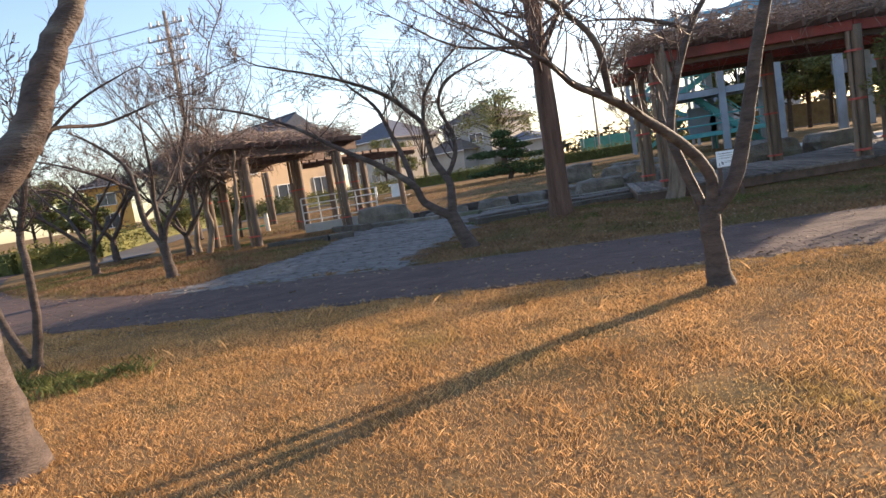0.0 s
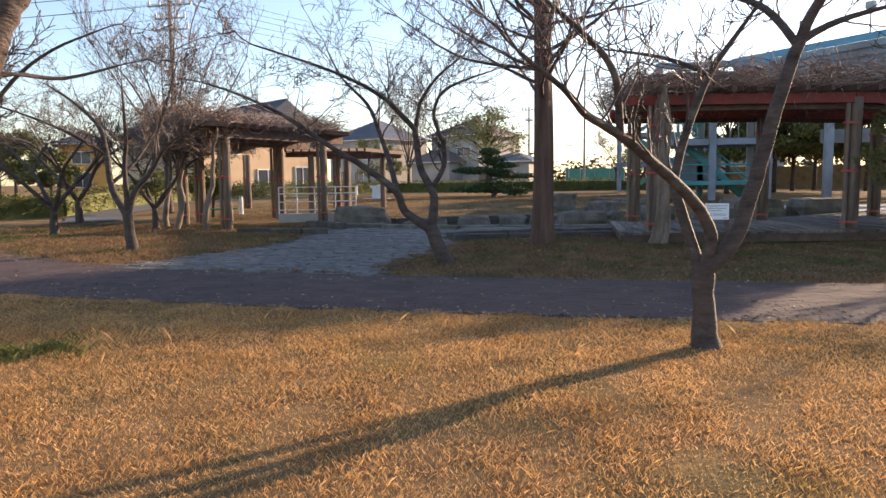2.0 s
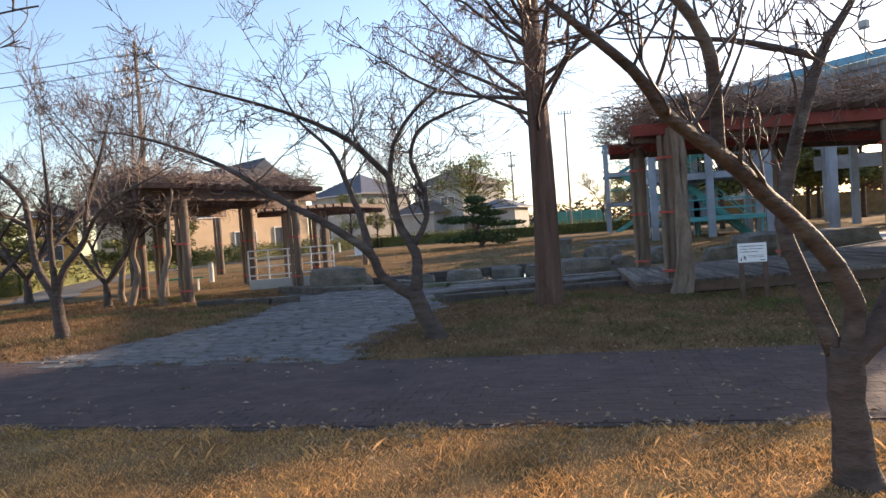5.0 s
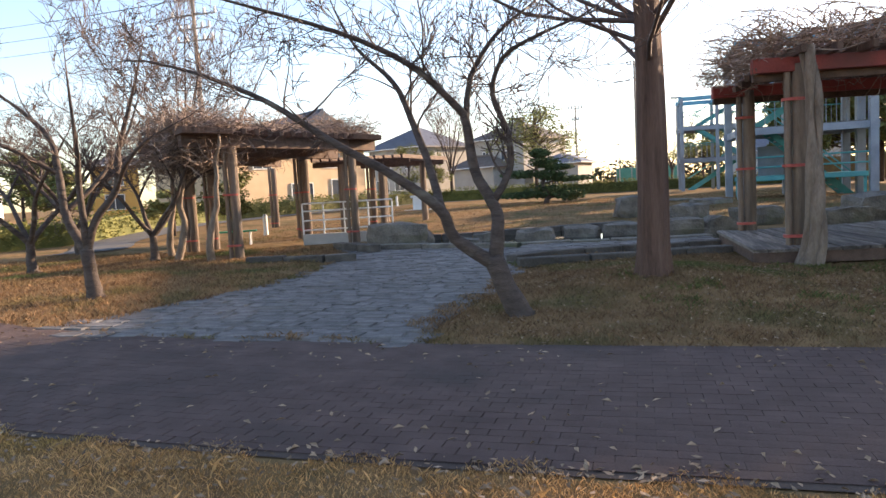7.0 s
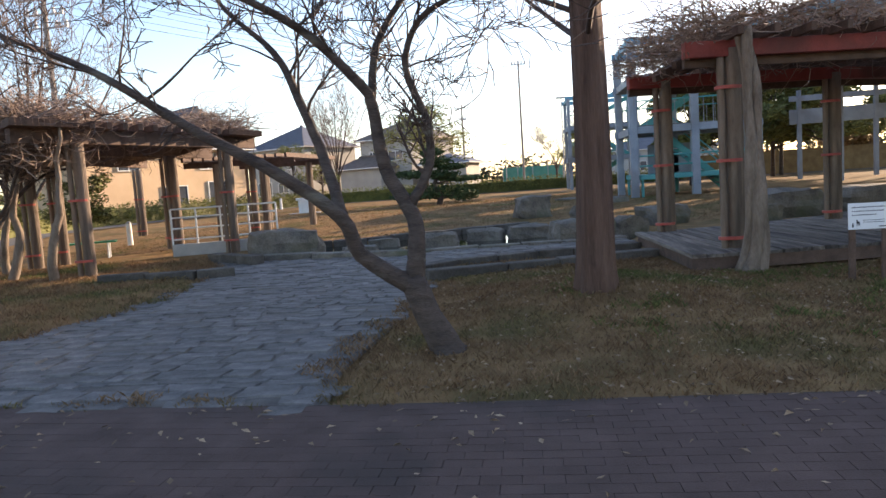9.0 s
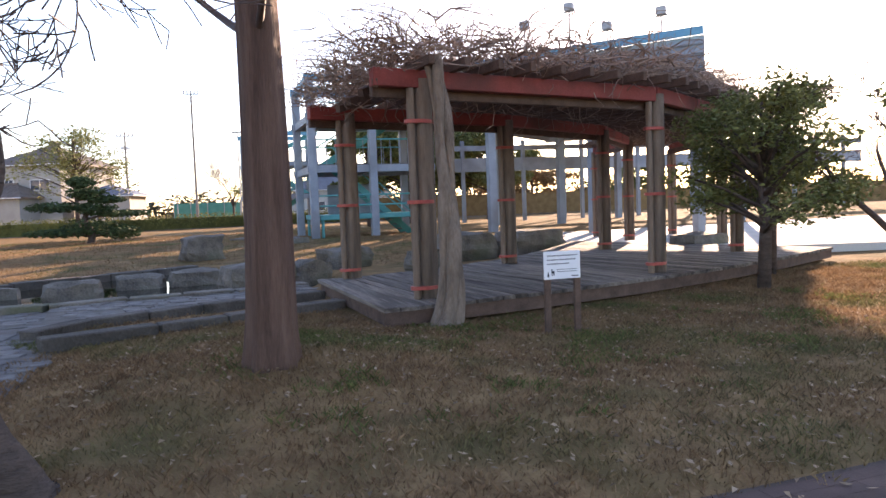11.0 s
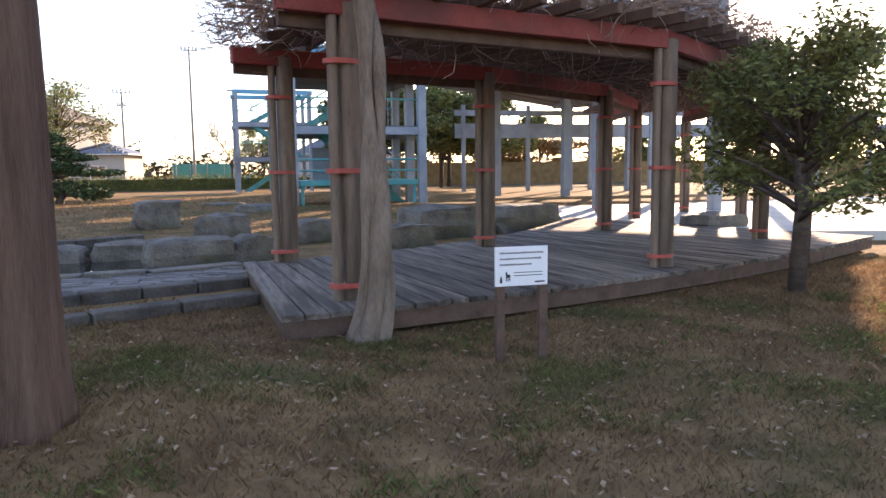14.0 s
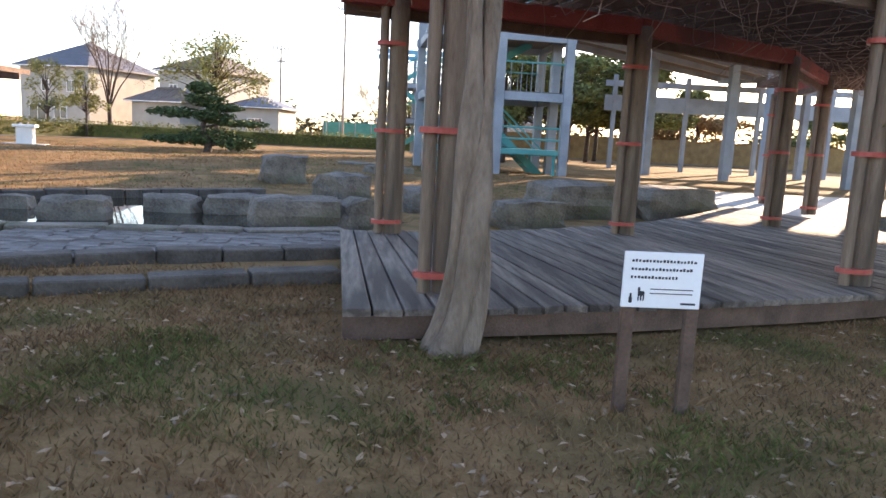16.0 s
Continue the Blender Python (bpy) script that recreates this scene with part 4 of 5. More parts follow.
def rock(label, at, size, seed, flat=0.0, turn=0, material=None, name="rock", group="pond rocks"):
    """A blocky weathered boulder."""
    bm = bmesh.new()
    bmesh.ops.create_cube(bm, size=2)
    bmesh.ops.subdivide_edges(bm, edges=bm.edges, cuts=5, use_grid_fill=True)
    off = Vector((seed * 3.1, seed * 1.7, 0))
    for v in bm.verts:
        p = v.co.copy()
        p = p.lerp(p.normalized() * 1.15, 0.45 - 0.25 * flat)
        n = noise.fractal(p * 0.9 + off, 1.0, 2.0, 3)
        p *= 1 + 0.22 * n
        v.co = Vector((p.x * size[0] / 2, p.y * size[1] / 2, (p.z + 1) * size[2] / 2 - 0.12))
    return tagged(part(name, bm, material or M_ROCK, label="", smooth=False), label, "rock", group)


def put_rocks():
    spots = [(-1.7, 20.55, 0.95, 0.6, 0.62, 1, 12), (-0.62, 22.0, 0.9, 0.6, 0.56, 2, -6), (0.5, 22.0, 1.1, 0.6, 0.62, 3, 10), (1.65, 20.3, 1.35, 1.0, 0.78, 4, 10), (2.65, 20.55, 0.85, 0.8, 0.76, 5, 15),
             (0.7, 27.9, 1.15, 0.9, 0.9, 6, 20), (-3.4, 19.9, 0.8, 0.5, 0.5, 7, 20), (-5.3, 20.4, 1.7, 1.0, 0.95, 8, 15), (5.4, 20.5, 1.15, 0.8, 0.60, 9, 14), (6.9, 22.7, 1.75, 1.0, 0.80, 10, 16),
             (9.1, 23.2, 1.9, 1.1, 0.80, 11, 18), (3.9, 22.8, 1.1, 0.8, 0.6, 12, 30), (2.6, 36, 1.5, 1.0, 0.5, 13, 0), (3.6, 31.5, 1.4, 0.9, 0.6, 14, 18), (2.3, 24.4, 1.1, 0.8, 0.7, 15, 44), (-3.2, 21.7, 0.8, 0.5, 0.5, 16, 0), (12.5, 20.5, 1.3, 0.9, 0.6, 17, 10)]
    for x, y, a, b, c, s, r in spots:
        ob = rock("weathered grey boulder at the pond", (x, y, 0), (a, b, c), s, 0.35)
        ob.matrix_world = pose(x, y, min(0.0, ground_z(x, y)) if ground_z(x, y) > -0.4 else -0.26, 0, 0, r)


put_rocks()


def kerb_line(label, line, w, h, seed, piece=0.9, z=None, name="kerb", stone=M_KERB):
    """A row of rough kerb stones, each its own piece."""
    rnd = random.Random(seed)
    root = thing(name, label, "kerb", kind="structure")
    for a, b in zip(line, line[1:]):
        a, b = Vector((*a, 0)), Vector((*b, 0))
        n = max(1, round((b - a).length / piece))
        for i in range(n):
            p, q = a.lerp(b, (i + 0.015) / n), a.lerp(b, (i + 0.985) / n)
            zz = (ground_z(p.x, p.y) if z is None else z) + h / 2 + rnd.uniform(-0.012, 0.012)
            part("stone", beam(bmesh.new(), (p.x, p.y, zz), (q.x, q.y, zz + rnd.uniform(-0.01, 0.01)), w * rnd.uniform(0.9, 1.1), h + 0.1, 0.015), stone, root)
    return root


kerb_line("dark rough stone kerb along the terrace", [(-1.45, 15.35), (-0.9, 16.1), (0.5, 16.7), (2.4, 17.35)], 0.28, 0.09, 81, 0.8, -0.02)
kerb_line("low dark stone kerb below the terrace", [(-1.2, 14.55), (0.0, 15.0), (2.43, 15.85)], 0.26, 0.12, 86, 0.9, -0.03)
kerb_line("pale stone coping at the water's edge", [(-6.6, 19.35), (-1.75, 18.4), (-0.6, 18.66), (1.1, 18.7), (2.42, 19.2)], 0.34, 0.05, 82, 1.1, -0.0, "kerb", M_ROCK)
kerb_line("low dark stone wall on the far bank", [(-6.6, 22.25), (-3.9, 22.95), (-1.5, 24.45), (0.5, 25.6)], 0.35, 0.12, 83, 0.8, -0.09, "bank_wall")
kerb_line("dark stone edging beside the walkway", [(-7.4, 16.1), (-5.6, 16.2), (-5.0, 16.5)], 0.25, 0.08, 84, 0.8, 0.03)
kerb_line("dark stone edging before the railing", [(-6.8, 19.6), (-5.2, 18.2)], 0.3, 0.09, 85, 0.8, 0.03)

# ---- pergola by the railing ----
LP_FRONT = [(-8.35, 17.2), (-6.95, 21.1), (-6.2, 24.8)]
LP_REAR = [(-11.2, 19.6), (-9.35, 23.0), (-8.6, 27.0)]
LP_Z = 0.08
for p in LP_FRONT[:2] + LP_REAR + [(-14.0, 29.5), (-9.95, 23.9), (-11.0, 20.3)]:
    pergola_post("brown faux-wood post of the pergola by the railing", (p[0], p[1], LP_Z - 0.05), 2.65, 30, (0.3, 1.5), 0.118, "railing pergola posts")


def build_left_roof():
    root = thing("pergola_roof", "pergola roof of brown beams under a thick vine tangle", "pergola roof")
    lines = [[(-8.85, 16.1), (-8.35, 17.2), (-6.95, 21.1), (-6.6, 22.2)], [(-10.6, 18.0), (-10.4, 19.4), (-9.5, 23.8), (-9.1, 25.2)], [(-12.3, 19.2), (-12.4, 21.5), (-12.9, 26.4), (-13.0, 28.4)]]
    for line in lines:
        for p, q in zip(line, line[1:]):
            part("edge_beam", beam(bmesh.new(), (*p, 2.80), (*q, 2.80), 0.16, 0.30, 0.008), M_RAFTER, root)
    for i in range(34):
        u = i / 33
        p, q = lerp_line(lines[0], u), lerp_line(lines[2], u)
        d = Vector((q[0] - p[0], q[1] - p[1])).normalized()
        part("rafter", beam(bmesh.new(), (p[0] - d.x * 0.5, p[1] - d.y * 0.5, 3.0), (q[0], q[1], 3.0), 0.10, 0.14, 0.005), M_RAFTER, root)
    vine_mass(root, None, random.Random(73), lambda u, v: tuple(a + (b - a) * (v * 1.06 - 0.05) for a, b in zip(lerp_line(lines[0], u), lerp_line(lines[2], u))), 3600, 3.05, 0.2, 1.1)
    vine_mass(root, None, random.Random(74), lambda u, v: (-8.9 - 3.2 * u + 0.8 * v, 15.9 + 2.6 * u + 1.6 * v), 800, 2.2, 0.55, 1.2, (0.006, 0.02), "hanging_vines")
    for p in ((-8.2, 16.9), (-10.8, 18.9), (-9.4, 17.4)):
        v, f = [], []
        rnd = random.Random(int(p[0] * 9))
        pts = [(p[0] - 0.5 + 0.5 * i / 9 + rnd.gauss(0, 0.05), p[1] - 0.2 + rnd.gauss(0, 0.05), -0.05 + 3.1 * i / 9) for i in range(10)]
        tube(v, f, smooth_line(pts, 2), [0.1 - 0.004 * i for i in range(19)], 8)
        part("stem", (v, f), M_WBARK, root, "climbing wisteria stem", smooth=True)


build_left_roof()


def lattice_arbor():
    """The smaller red-topped arbour behind the railing."""
    root = thing("arbor", "small arbour with a row of red-brown rafters", "arbor")
    for x, y in ((-9.4, 26.2), (-8.0, 26.6), (-9.0, 29.6), (-7.4, 29.8)):
        part("post", rod((x, y, 0.0), (x, y, 2.5), 0.13, 0.12, 10), M_POST, root)
    for a, b in (((-10.4, 26.0), (-7.0, 26.9)), ((-9.9, 29.4), (-6.6, 30.1))):
        part("beam", beam(bmesh.new(), (*a, 2.5), (*b, 2.5), 0.12, 0.18), M_RAFTER, root)
    for i in range(11):
        x = -10.2 + i * 0.31
        part("rafter", beam(bmesh.new(), (x, 25.5 + i * 0.08, 2.66), (x + 0.4, 30.4 + i * 0.05, 2.66), 0.08, 0.14), M_RAFTER, root)


lattice_arbor()


def railing():
    root = thing("railing", "white-painted steel railing on a low concrete wall", "railing")
    line = [(-8.6, 21.3), (-7.5, 21.8), (-6.2, 22.4)]
    for a, b in zip(line, line[1:]):
        a, b = Vector((*a, 0)), Vector((*b, 0))
        for z in (0.42, 0.7, 0.98, 1.2):
            part("rail", rod((a.x, a.y, z), (b.x, b.y, z), 0.022), M_WHITE, root)
        n = max(1, round((b - a).length / 0.8))
        for i in range(n + 1):
            p = a.lerp(b, i / n)
            part("upright", rod((p.x, p.y, 0), (p.x, p.y, 1.2), 0.025), M_WHITE, root)
    part("low_wall", beam(bmesh.new(), (-8.6, 21.25, 0.05), (-6.1, 22.4, 0.05), 0.2, 0.5, 0.01), M_CONC, root, "pale concrete wall")


railing()


def bench(at, turn):
    root = thing("bench", "green slatted bench on white legs under a pergola", "bench", pose(*at, 0, 0, turn))
    for k in range(3):
        part("seat_slat", boxed((-0.7, -0.2 + k * 0.14, 0.40), (0.7, -0.08 + k * 0.14, 0.44), 0.006), M_GREEN, root)
    for x in (-0.5, 0.5):
        for y in (-0.15, 0.18):
            part("leg", rod((x, y, 0), (x, y, 0.4), 0.025), M_WHITE, root)


bench((-11.0, 21.4, 0.05), 25)


def fountain():
    root = thing("drinking_fountain", "pale square concrete drinking fountain on a plinth", "drinking fountain", pose(-10.9, 40.3, 0.27, 0, 0, 10))
    part("plinth", boxed((-0.8, -0.5, 0), (0.8, 0.5, 0.06), 0.01), M_CONC, root)
    part("pedestal", boxed((-0.3, -0.3, 0.05), (0.3, 0.3, 0.72), 0.02), M_WHITE, root)
    bm = boxed((-0.42, -0.36, 0.72), (0.42, 0.36, 0.84), 0.02)
    part("basin", bm, M_WHITE, root)
    part("tap", rod((0.1, 0, 0.84), (0.1, 0, 0.94), 0.02), M_GREY, root)


fountain()

# ---- steel play structure and raised walkway ----


def steel_frame(name, label, xs, ys, floors, top, col=0.22, slab=True, rail=True, stairs=()):
    """A tower of painted steel columns and beams, with floors, rails and stairs."""
    root = thing(name, label, "play structure")
    for x in xs:
        for y in ys:
            part("column", boxed((x - col / 2, y - col / 2, 0.05), (x + col / 2, y + col / 2, top), 0.01), M_STEEL, root)
    for z in floors + [top]:
        paint = M_BLUE if z == top else M_STEEL
        for y in ys:
            part("beam", beam(bmesh.new(), (xs[0] - 0.2, y, z), (xs[-1] + 0.2, y, z), 0.16, 0.28), paint, root)
        for x in xs:
            part("beam", beam(bmesh.new(), (x, ys[0], z), (x, ys[-1], z), 0.16, 0.28), paint, root)
        if slab and z != top:
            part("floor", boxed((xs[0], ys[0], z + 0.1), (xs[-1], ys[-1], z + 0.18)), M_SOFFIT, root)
        if rail and z != top:
            for y in (ys[0], ys[-1]):
                part("rail", rod((xs[0], y, z + 1.15), (xs[-1], y, z + 1.15), 0.03), M_TEAL, root)
                n = int((xs[-1] - xs[0]) / 0.35)
                v, f = [], []
                for i in range(n):
                    x = xs[0] + (i + 0.5) * (xs[-1] - xs[0]) / n
                    tube(v, f, [(x, y, z + 0.15), (x, y, z + 1.15)], [0.014, 0.014], 4)
                part("balusters", (v, f), M_STEEL, root)["kind"] = "stuff"
    for p, q in stairs:
        d = Vector(q) - Vector(p)
        side = Vector((-d.y, d.x, 0)).normalized() * 0.5
        for s in (-1, 1):
            part("stringer", beam(bmesh.new(), Vector(p) + side * s, Vector(q) + side * s, 0.06, 0.26), M_TEAL, root)
            part("handrail", beam(bmesh.new(), Vector(p) + side * s + Vector((0, 0, 0.95)), Vector(q) + side * s + Vector((0, 0, 0.95)), 0.05, 0.05), M_TEAL, root)
        n = max(3, int(abs(d.z) / 0.19))
        for i in range(n):
            c = Vector(p) + d * ((i + 0.5) / n)
            part("tread", beam(bmesh.new(), c - side, c + side, 0.26, 0.04), M_STEEL, root)
    return root


steel_frame("stair_tower", "open blue-grey steel stair tower of three storeys", [4.1, 6.4, 8.7], [54.6, 58.0], [2.4, 4.6], 6.65, stairs=[((8.2, 55.2, 2.5), (4.9, 55.2, 4.7)), ((4.6, 57.2, 0.2), (8.2, 57.2, 2.5)), ((5.0, 55.2, 4.7), (8.2, 55.2, 6.5))])
steel_frame("play_tower", "blue-grey steel play tower with teal stairs and panels", [5.0, 7.4, 9.8], [33.4, 37.2], [3.0, 5.0], 6.5, col=0.3, stairs=[((9.4, 35.2, 0.2), (6.2, 35.2, 3.1)), ((5.6, 36.4, 3.1), (9.0, 36.4, 5.1))])


def play_panels():
    root = thing("play_deck", "low teal play deck with grey panels inside the tower", "play deck")
    part("panel", boxed((5.2, 33.3, 1.0), (9.6, 37.0, 1.2), 0.02), M_TEAL, root)
    part("panel", boxed((6.2, 37.05, 1.2), (8.4, 37.12, 2.5), 0.01), M_STEEL, root)
    for x in (5.3, 7.4, 9.5):
        for y in (33.4, 36.9):
            part("leg", rod((x, y, 0.1), (x, y, 1.0), 0.06), M_TEAL, root)
    for z in (1.55, 1.95):
        part("rail", rod((5.2, 33.3, z), (9.6, 33.3, z), 0.035), M_TEAL, root)


play_panels()


def raised_walkway():
    root = thing("raised_walkway", "long raised steel walkway on grey columns, two decks high", "walkway")
    ux, uy = 0.625, -0.78
    vx, vy = 0.78, 0.625

    def at(u, v, z):
        return (9.2 + u * ux + v * vx, 34.5 + u * uy + v * vy, z)
    for u in (0.3, 3.8, 8.0, 11.7):
        for v in ((0.3, 7.5, 16.4) if u < 4 else (0.3, 8.8)):
            part("column", beam(bmesh.new(), at(u, v, 0.1), at(u, v, 5.4), 0.32, 0.32, 0.01), M_STEEL, root)
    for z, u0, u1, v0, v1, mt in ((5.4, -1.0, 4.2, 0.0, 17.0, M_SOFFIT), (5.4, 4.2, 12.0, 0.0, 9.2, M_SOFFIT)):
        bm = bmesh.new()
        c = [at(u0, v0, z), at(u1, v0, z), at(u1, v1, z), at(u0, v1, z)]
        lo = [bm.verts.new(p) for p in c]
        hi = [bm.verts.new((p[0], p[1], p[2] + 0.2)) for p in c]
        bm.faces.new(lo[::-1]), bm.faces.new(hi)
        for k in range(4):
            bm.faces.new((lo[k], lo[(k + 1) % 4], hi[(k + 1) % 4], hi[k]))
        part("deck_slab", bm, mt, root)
        for v in (v0, v1):
            part("edge_girder", beam(bmesh.new(), at(u0, v, z - 0.1), at(u1, v, z - 0.1), 0.14, 0.42), M_STEEL, root)
        for k in range(4):
            uk = u0 + 0.25 + k * (u1 - u0 - 0.5) / 3
            part("cross_beam", beam(bmesh.new(), at(uk, v0, z - 0.12), at(uk, v1, z - 0.12), 0.14, 0.24), M_STEEL, root)
    for z in (5.9, 6.2, 6.5):
        part("rail", beam(bmesh.new(), at(-1.0, -0.02, z), at(12, -0.02, z), 0.06, 0.12), M_STEEL, root)
    part("fascia", beam(bmesh.new(), at(-1.0, -0.1, 6.85), at(12, -0.1, 6.85), 0.08, 0.28), M_BLUE, root, "bright blue edge strip")
    part("parapet", beam(bmesh.new(), at(-1.0, 0.1, 6.15), at(12, 0.1, 6.15), 0.06, 1.16), M_STEEL, root)
    part("parapet", beam(bmesh.new(), at(-0.95, 0.1, 6.1), at(-0.95, 17, 6.1), 0.06, 1.0), M_STEEL, root)
    for z, h in ((4.75, 0.3), (3.75, 0.8)):
        part("rail_beam", beam(bmesh.new(), (15.5, 45.6, z), (44, 42.0, z), 0.12, h), M_STEEL, root)
    for k in range(8):
        x = 16.0 + k * 3.8
        part("column", beam(bmesh.new(), (x, 45.6 - (x - 15.5) * 0.126, 0.1), (x, 45.6 - (x - 15.5) * 0.126, 5.2), 0.2, 0.2), M_STEEL, root)


raised_walkway()

# ---- poles, lamps, wires ----


def utility_pole(label, at, h, arms, seed, r=0.16):
    root = thing("utility_pole", label, "utility pole", pose(*at))
    part("pole", rod((0, 0, -0.2), (0, 0, h), r, r * 0.6, 12), M_EPOLE, root)
    rnd = random.Random(seed)
    for z, w in arms:
        part("crossarm", boxed((-w, -0.06, z), (w, 0.04, z + 0.1)), M_GREY, root)
        for k in range(5):
            x = -w + 0.08 + k * (2 * w - 0.16) / 4
            part("insulator", rod((x, 0, z + 0.1), (x, 0, z + 0.45), 0.11, 0.08, 8), M_WHITE, root)
    return root


utility_pole("tall brown concrete utility pole with crossarms and insulators", (-27.4, 45, 0.3), 15.6, [(14.6, 1.4), (13.6, 1.7), (12.7, 1.2), (11.9, 1.4)], 1, 0.2)
utility_pole("thin utility pole with one crossarm by the far road", (1.15, 86, 0.3), 14.2, [(13.8, 0.8)], 2)
utility_pole("utility pole with a transformer beyond the houses", (-6.0, 92, 0.3), 10.5, [(10.0, 0.9), (8.6, 0.5)], 3)


def wires():
    root = thing("power_lines", "thin power lines between the utility poles", "cable")
    for k, (z, dx) in enumerate([(14.9, -0.9), (14.9, 0.9), (13.9, -1.1), (13.9, 1.1), (12.9, 0.8)]):
        for end in ((-70, 40, z), (1.15 + dx * 0.5, 86, 13.9 - 0.2 * k)):
            a, b = Vector((-27.4 + dx, 45, z + 0.2)), Vector(end)
            v, f = [], []
            tube(v, f, [a.lerp(b, i / 12) - Vector((0, 0, 4 * (i / 12) * (1 - i / 12) * 0.8)) for i in range(13)], [0.014] * 13, 4)
            part("wire", (v, f), M_DARK, root)
    a, b, v, f = Vector((1.15, 86, 13.9)), Vector((60, 90, 13.0)), [], []
    tube(v, f, [a.lerp(b, i / 12) - Vector((0, 0, 3 * (i / 12) * (1 - i / 12))) for i in range(13)], [0.016] * 13, 4)
    part("wire", (v, f), M_DARK, root)


wires()


def lamp_post(label, at, h):
    root = thing("street_lamp", label, "street lamp", pose(*at))
    part("pole", rod((0, 0, 0), (0, 0, h), 0.07, 0.045, 10), M_GREY, root)
    part("head", boxed((-0.45, -0.14, h), (0.45, 0.14, h + 0.14), 0.03), M_GREY, root)


lamp_post("slim grey park lamp beside the stair tower", (4.4, 66, 0.3), 7.6)
lamp_post("slim grey lamp at the lawn's edge", (-1.0, 97, 0.3), 5.5)



def park_lamp(at, h):
    root = thing("street_lamp", "slim grey park lamp with a white conical head", "street lamp", pose(*at))
    part("pole", rod((0, 0, -0.1), (0, 0, h - 0.5), 0.06, 0.045, 10), M_GREY, root)
    part("globe", rod((0, 0, h - 0.5), (0, 0, h - 0.12), 0.10, 0.24, 14), M_WHITE, root, "white conical lantern")
    part("cap", rod((0, 0, h - 0.12), (0, 0, h), 0.27, 0.08, 14), M_GREY, root)


park_lamp((5.33, 39.5, 0.3), 4.2)


def floodlight(at, h, turn):
    root = thing("floodlight", "small floodlight on a thin pole above the raised walkway", "floodlight", pose(*at, 0, 0, turn), "walkway floodlights")
    part("pole", rod((0, 0, 0), (0, 0, h), 0.035, 0.03, 8), M_GREY, root)
    part("arm", boxed((-0.22, -0.03, h - 0.05), (0.22, 0.03, h), 0.008), M_GREY, root)
    part("lamp_box", boxed((-0.17, -0.14, h), (0.17, 0.10, h + 0.28), 0.02), M_GREY, root, "grey lamp housing")


for u, h in ((2.6, 1.2), (5.5, 1.35), (7.3, 1.7), (8.7, 0.8), (10.6, 1.0)):
    floodlight((9.2 + u * 0.625 + 0.08, 34.5 - u * 0.78 + 0.06, 6.6), h, -51)


def litter_bin(at):
    root = thing("bollard", "short white bollard beside the footpath", "bollard", pose(*at))
    part("post", rod((0, 0, 0), (0, 0, 0.72), 0.09, 0.085, 12), M_WHITE, root)
    part("cap", rod((0, 0, 0.72), (0, 0, 0.78), 0.1, 0.05, 12), M_GREY, root)


litter_bin((-12.6, 26.2, 0.05))
litter_bin((-16.2, 52.0, 0.3))

# ---- houses ----


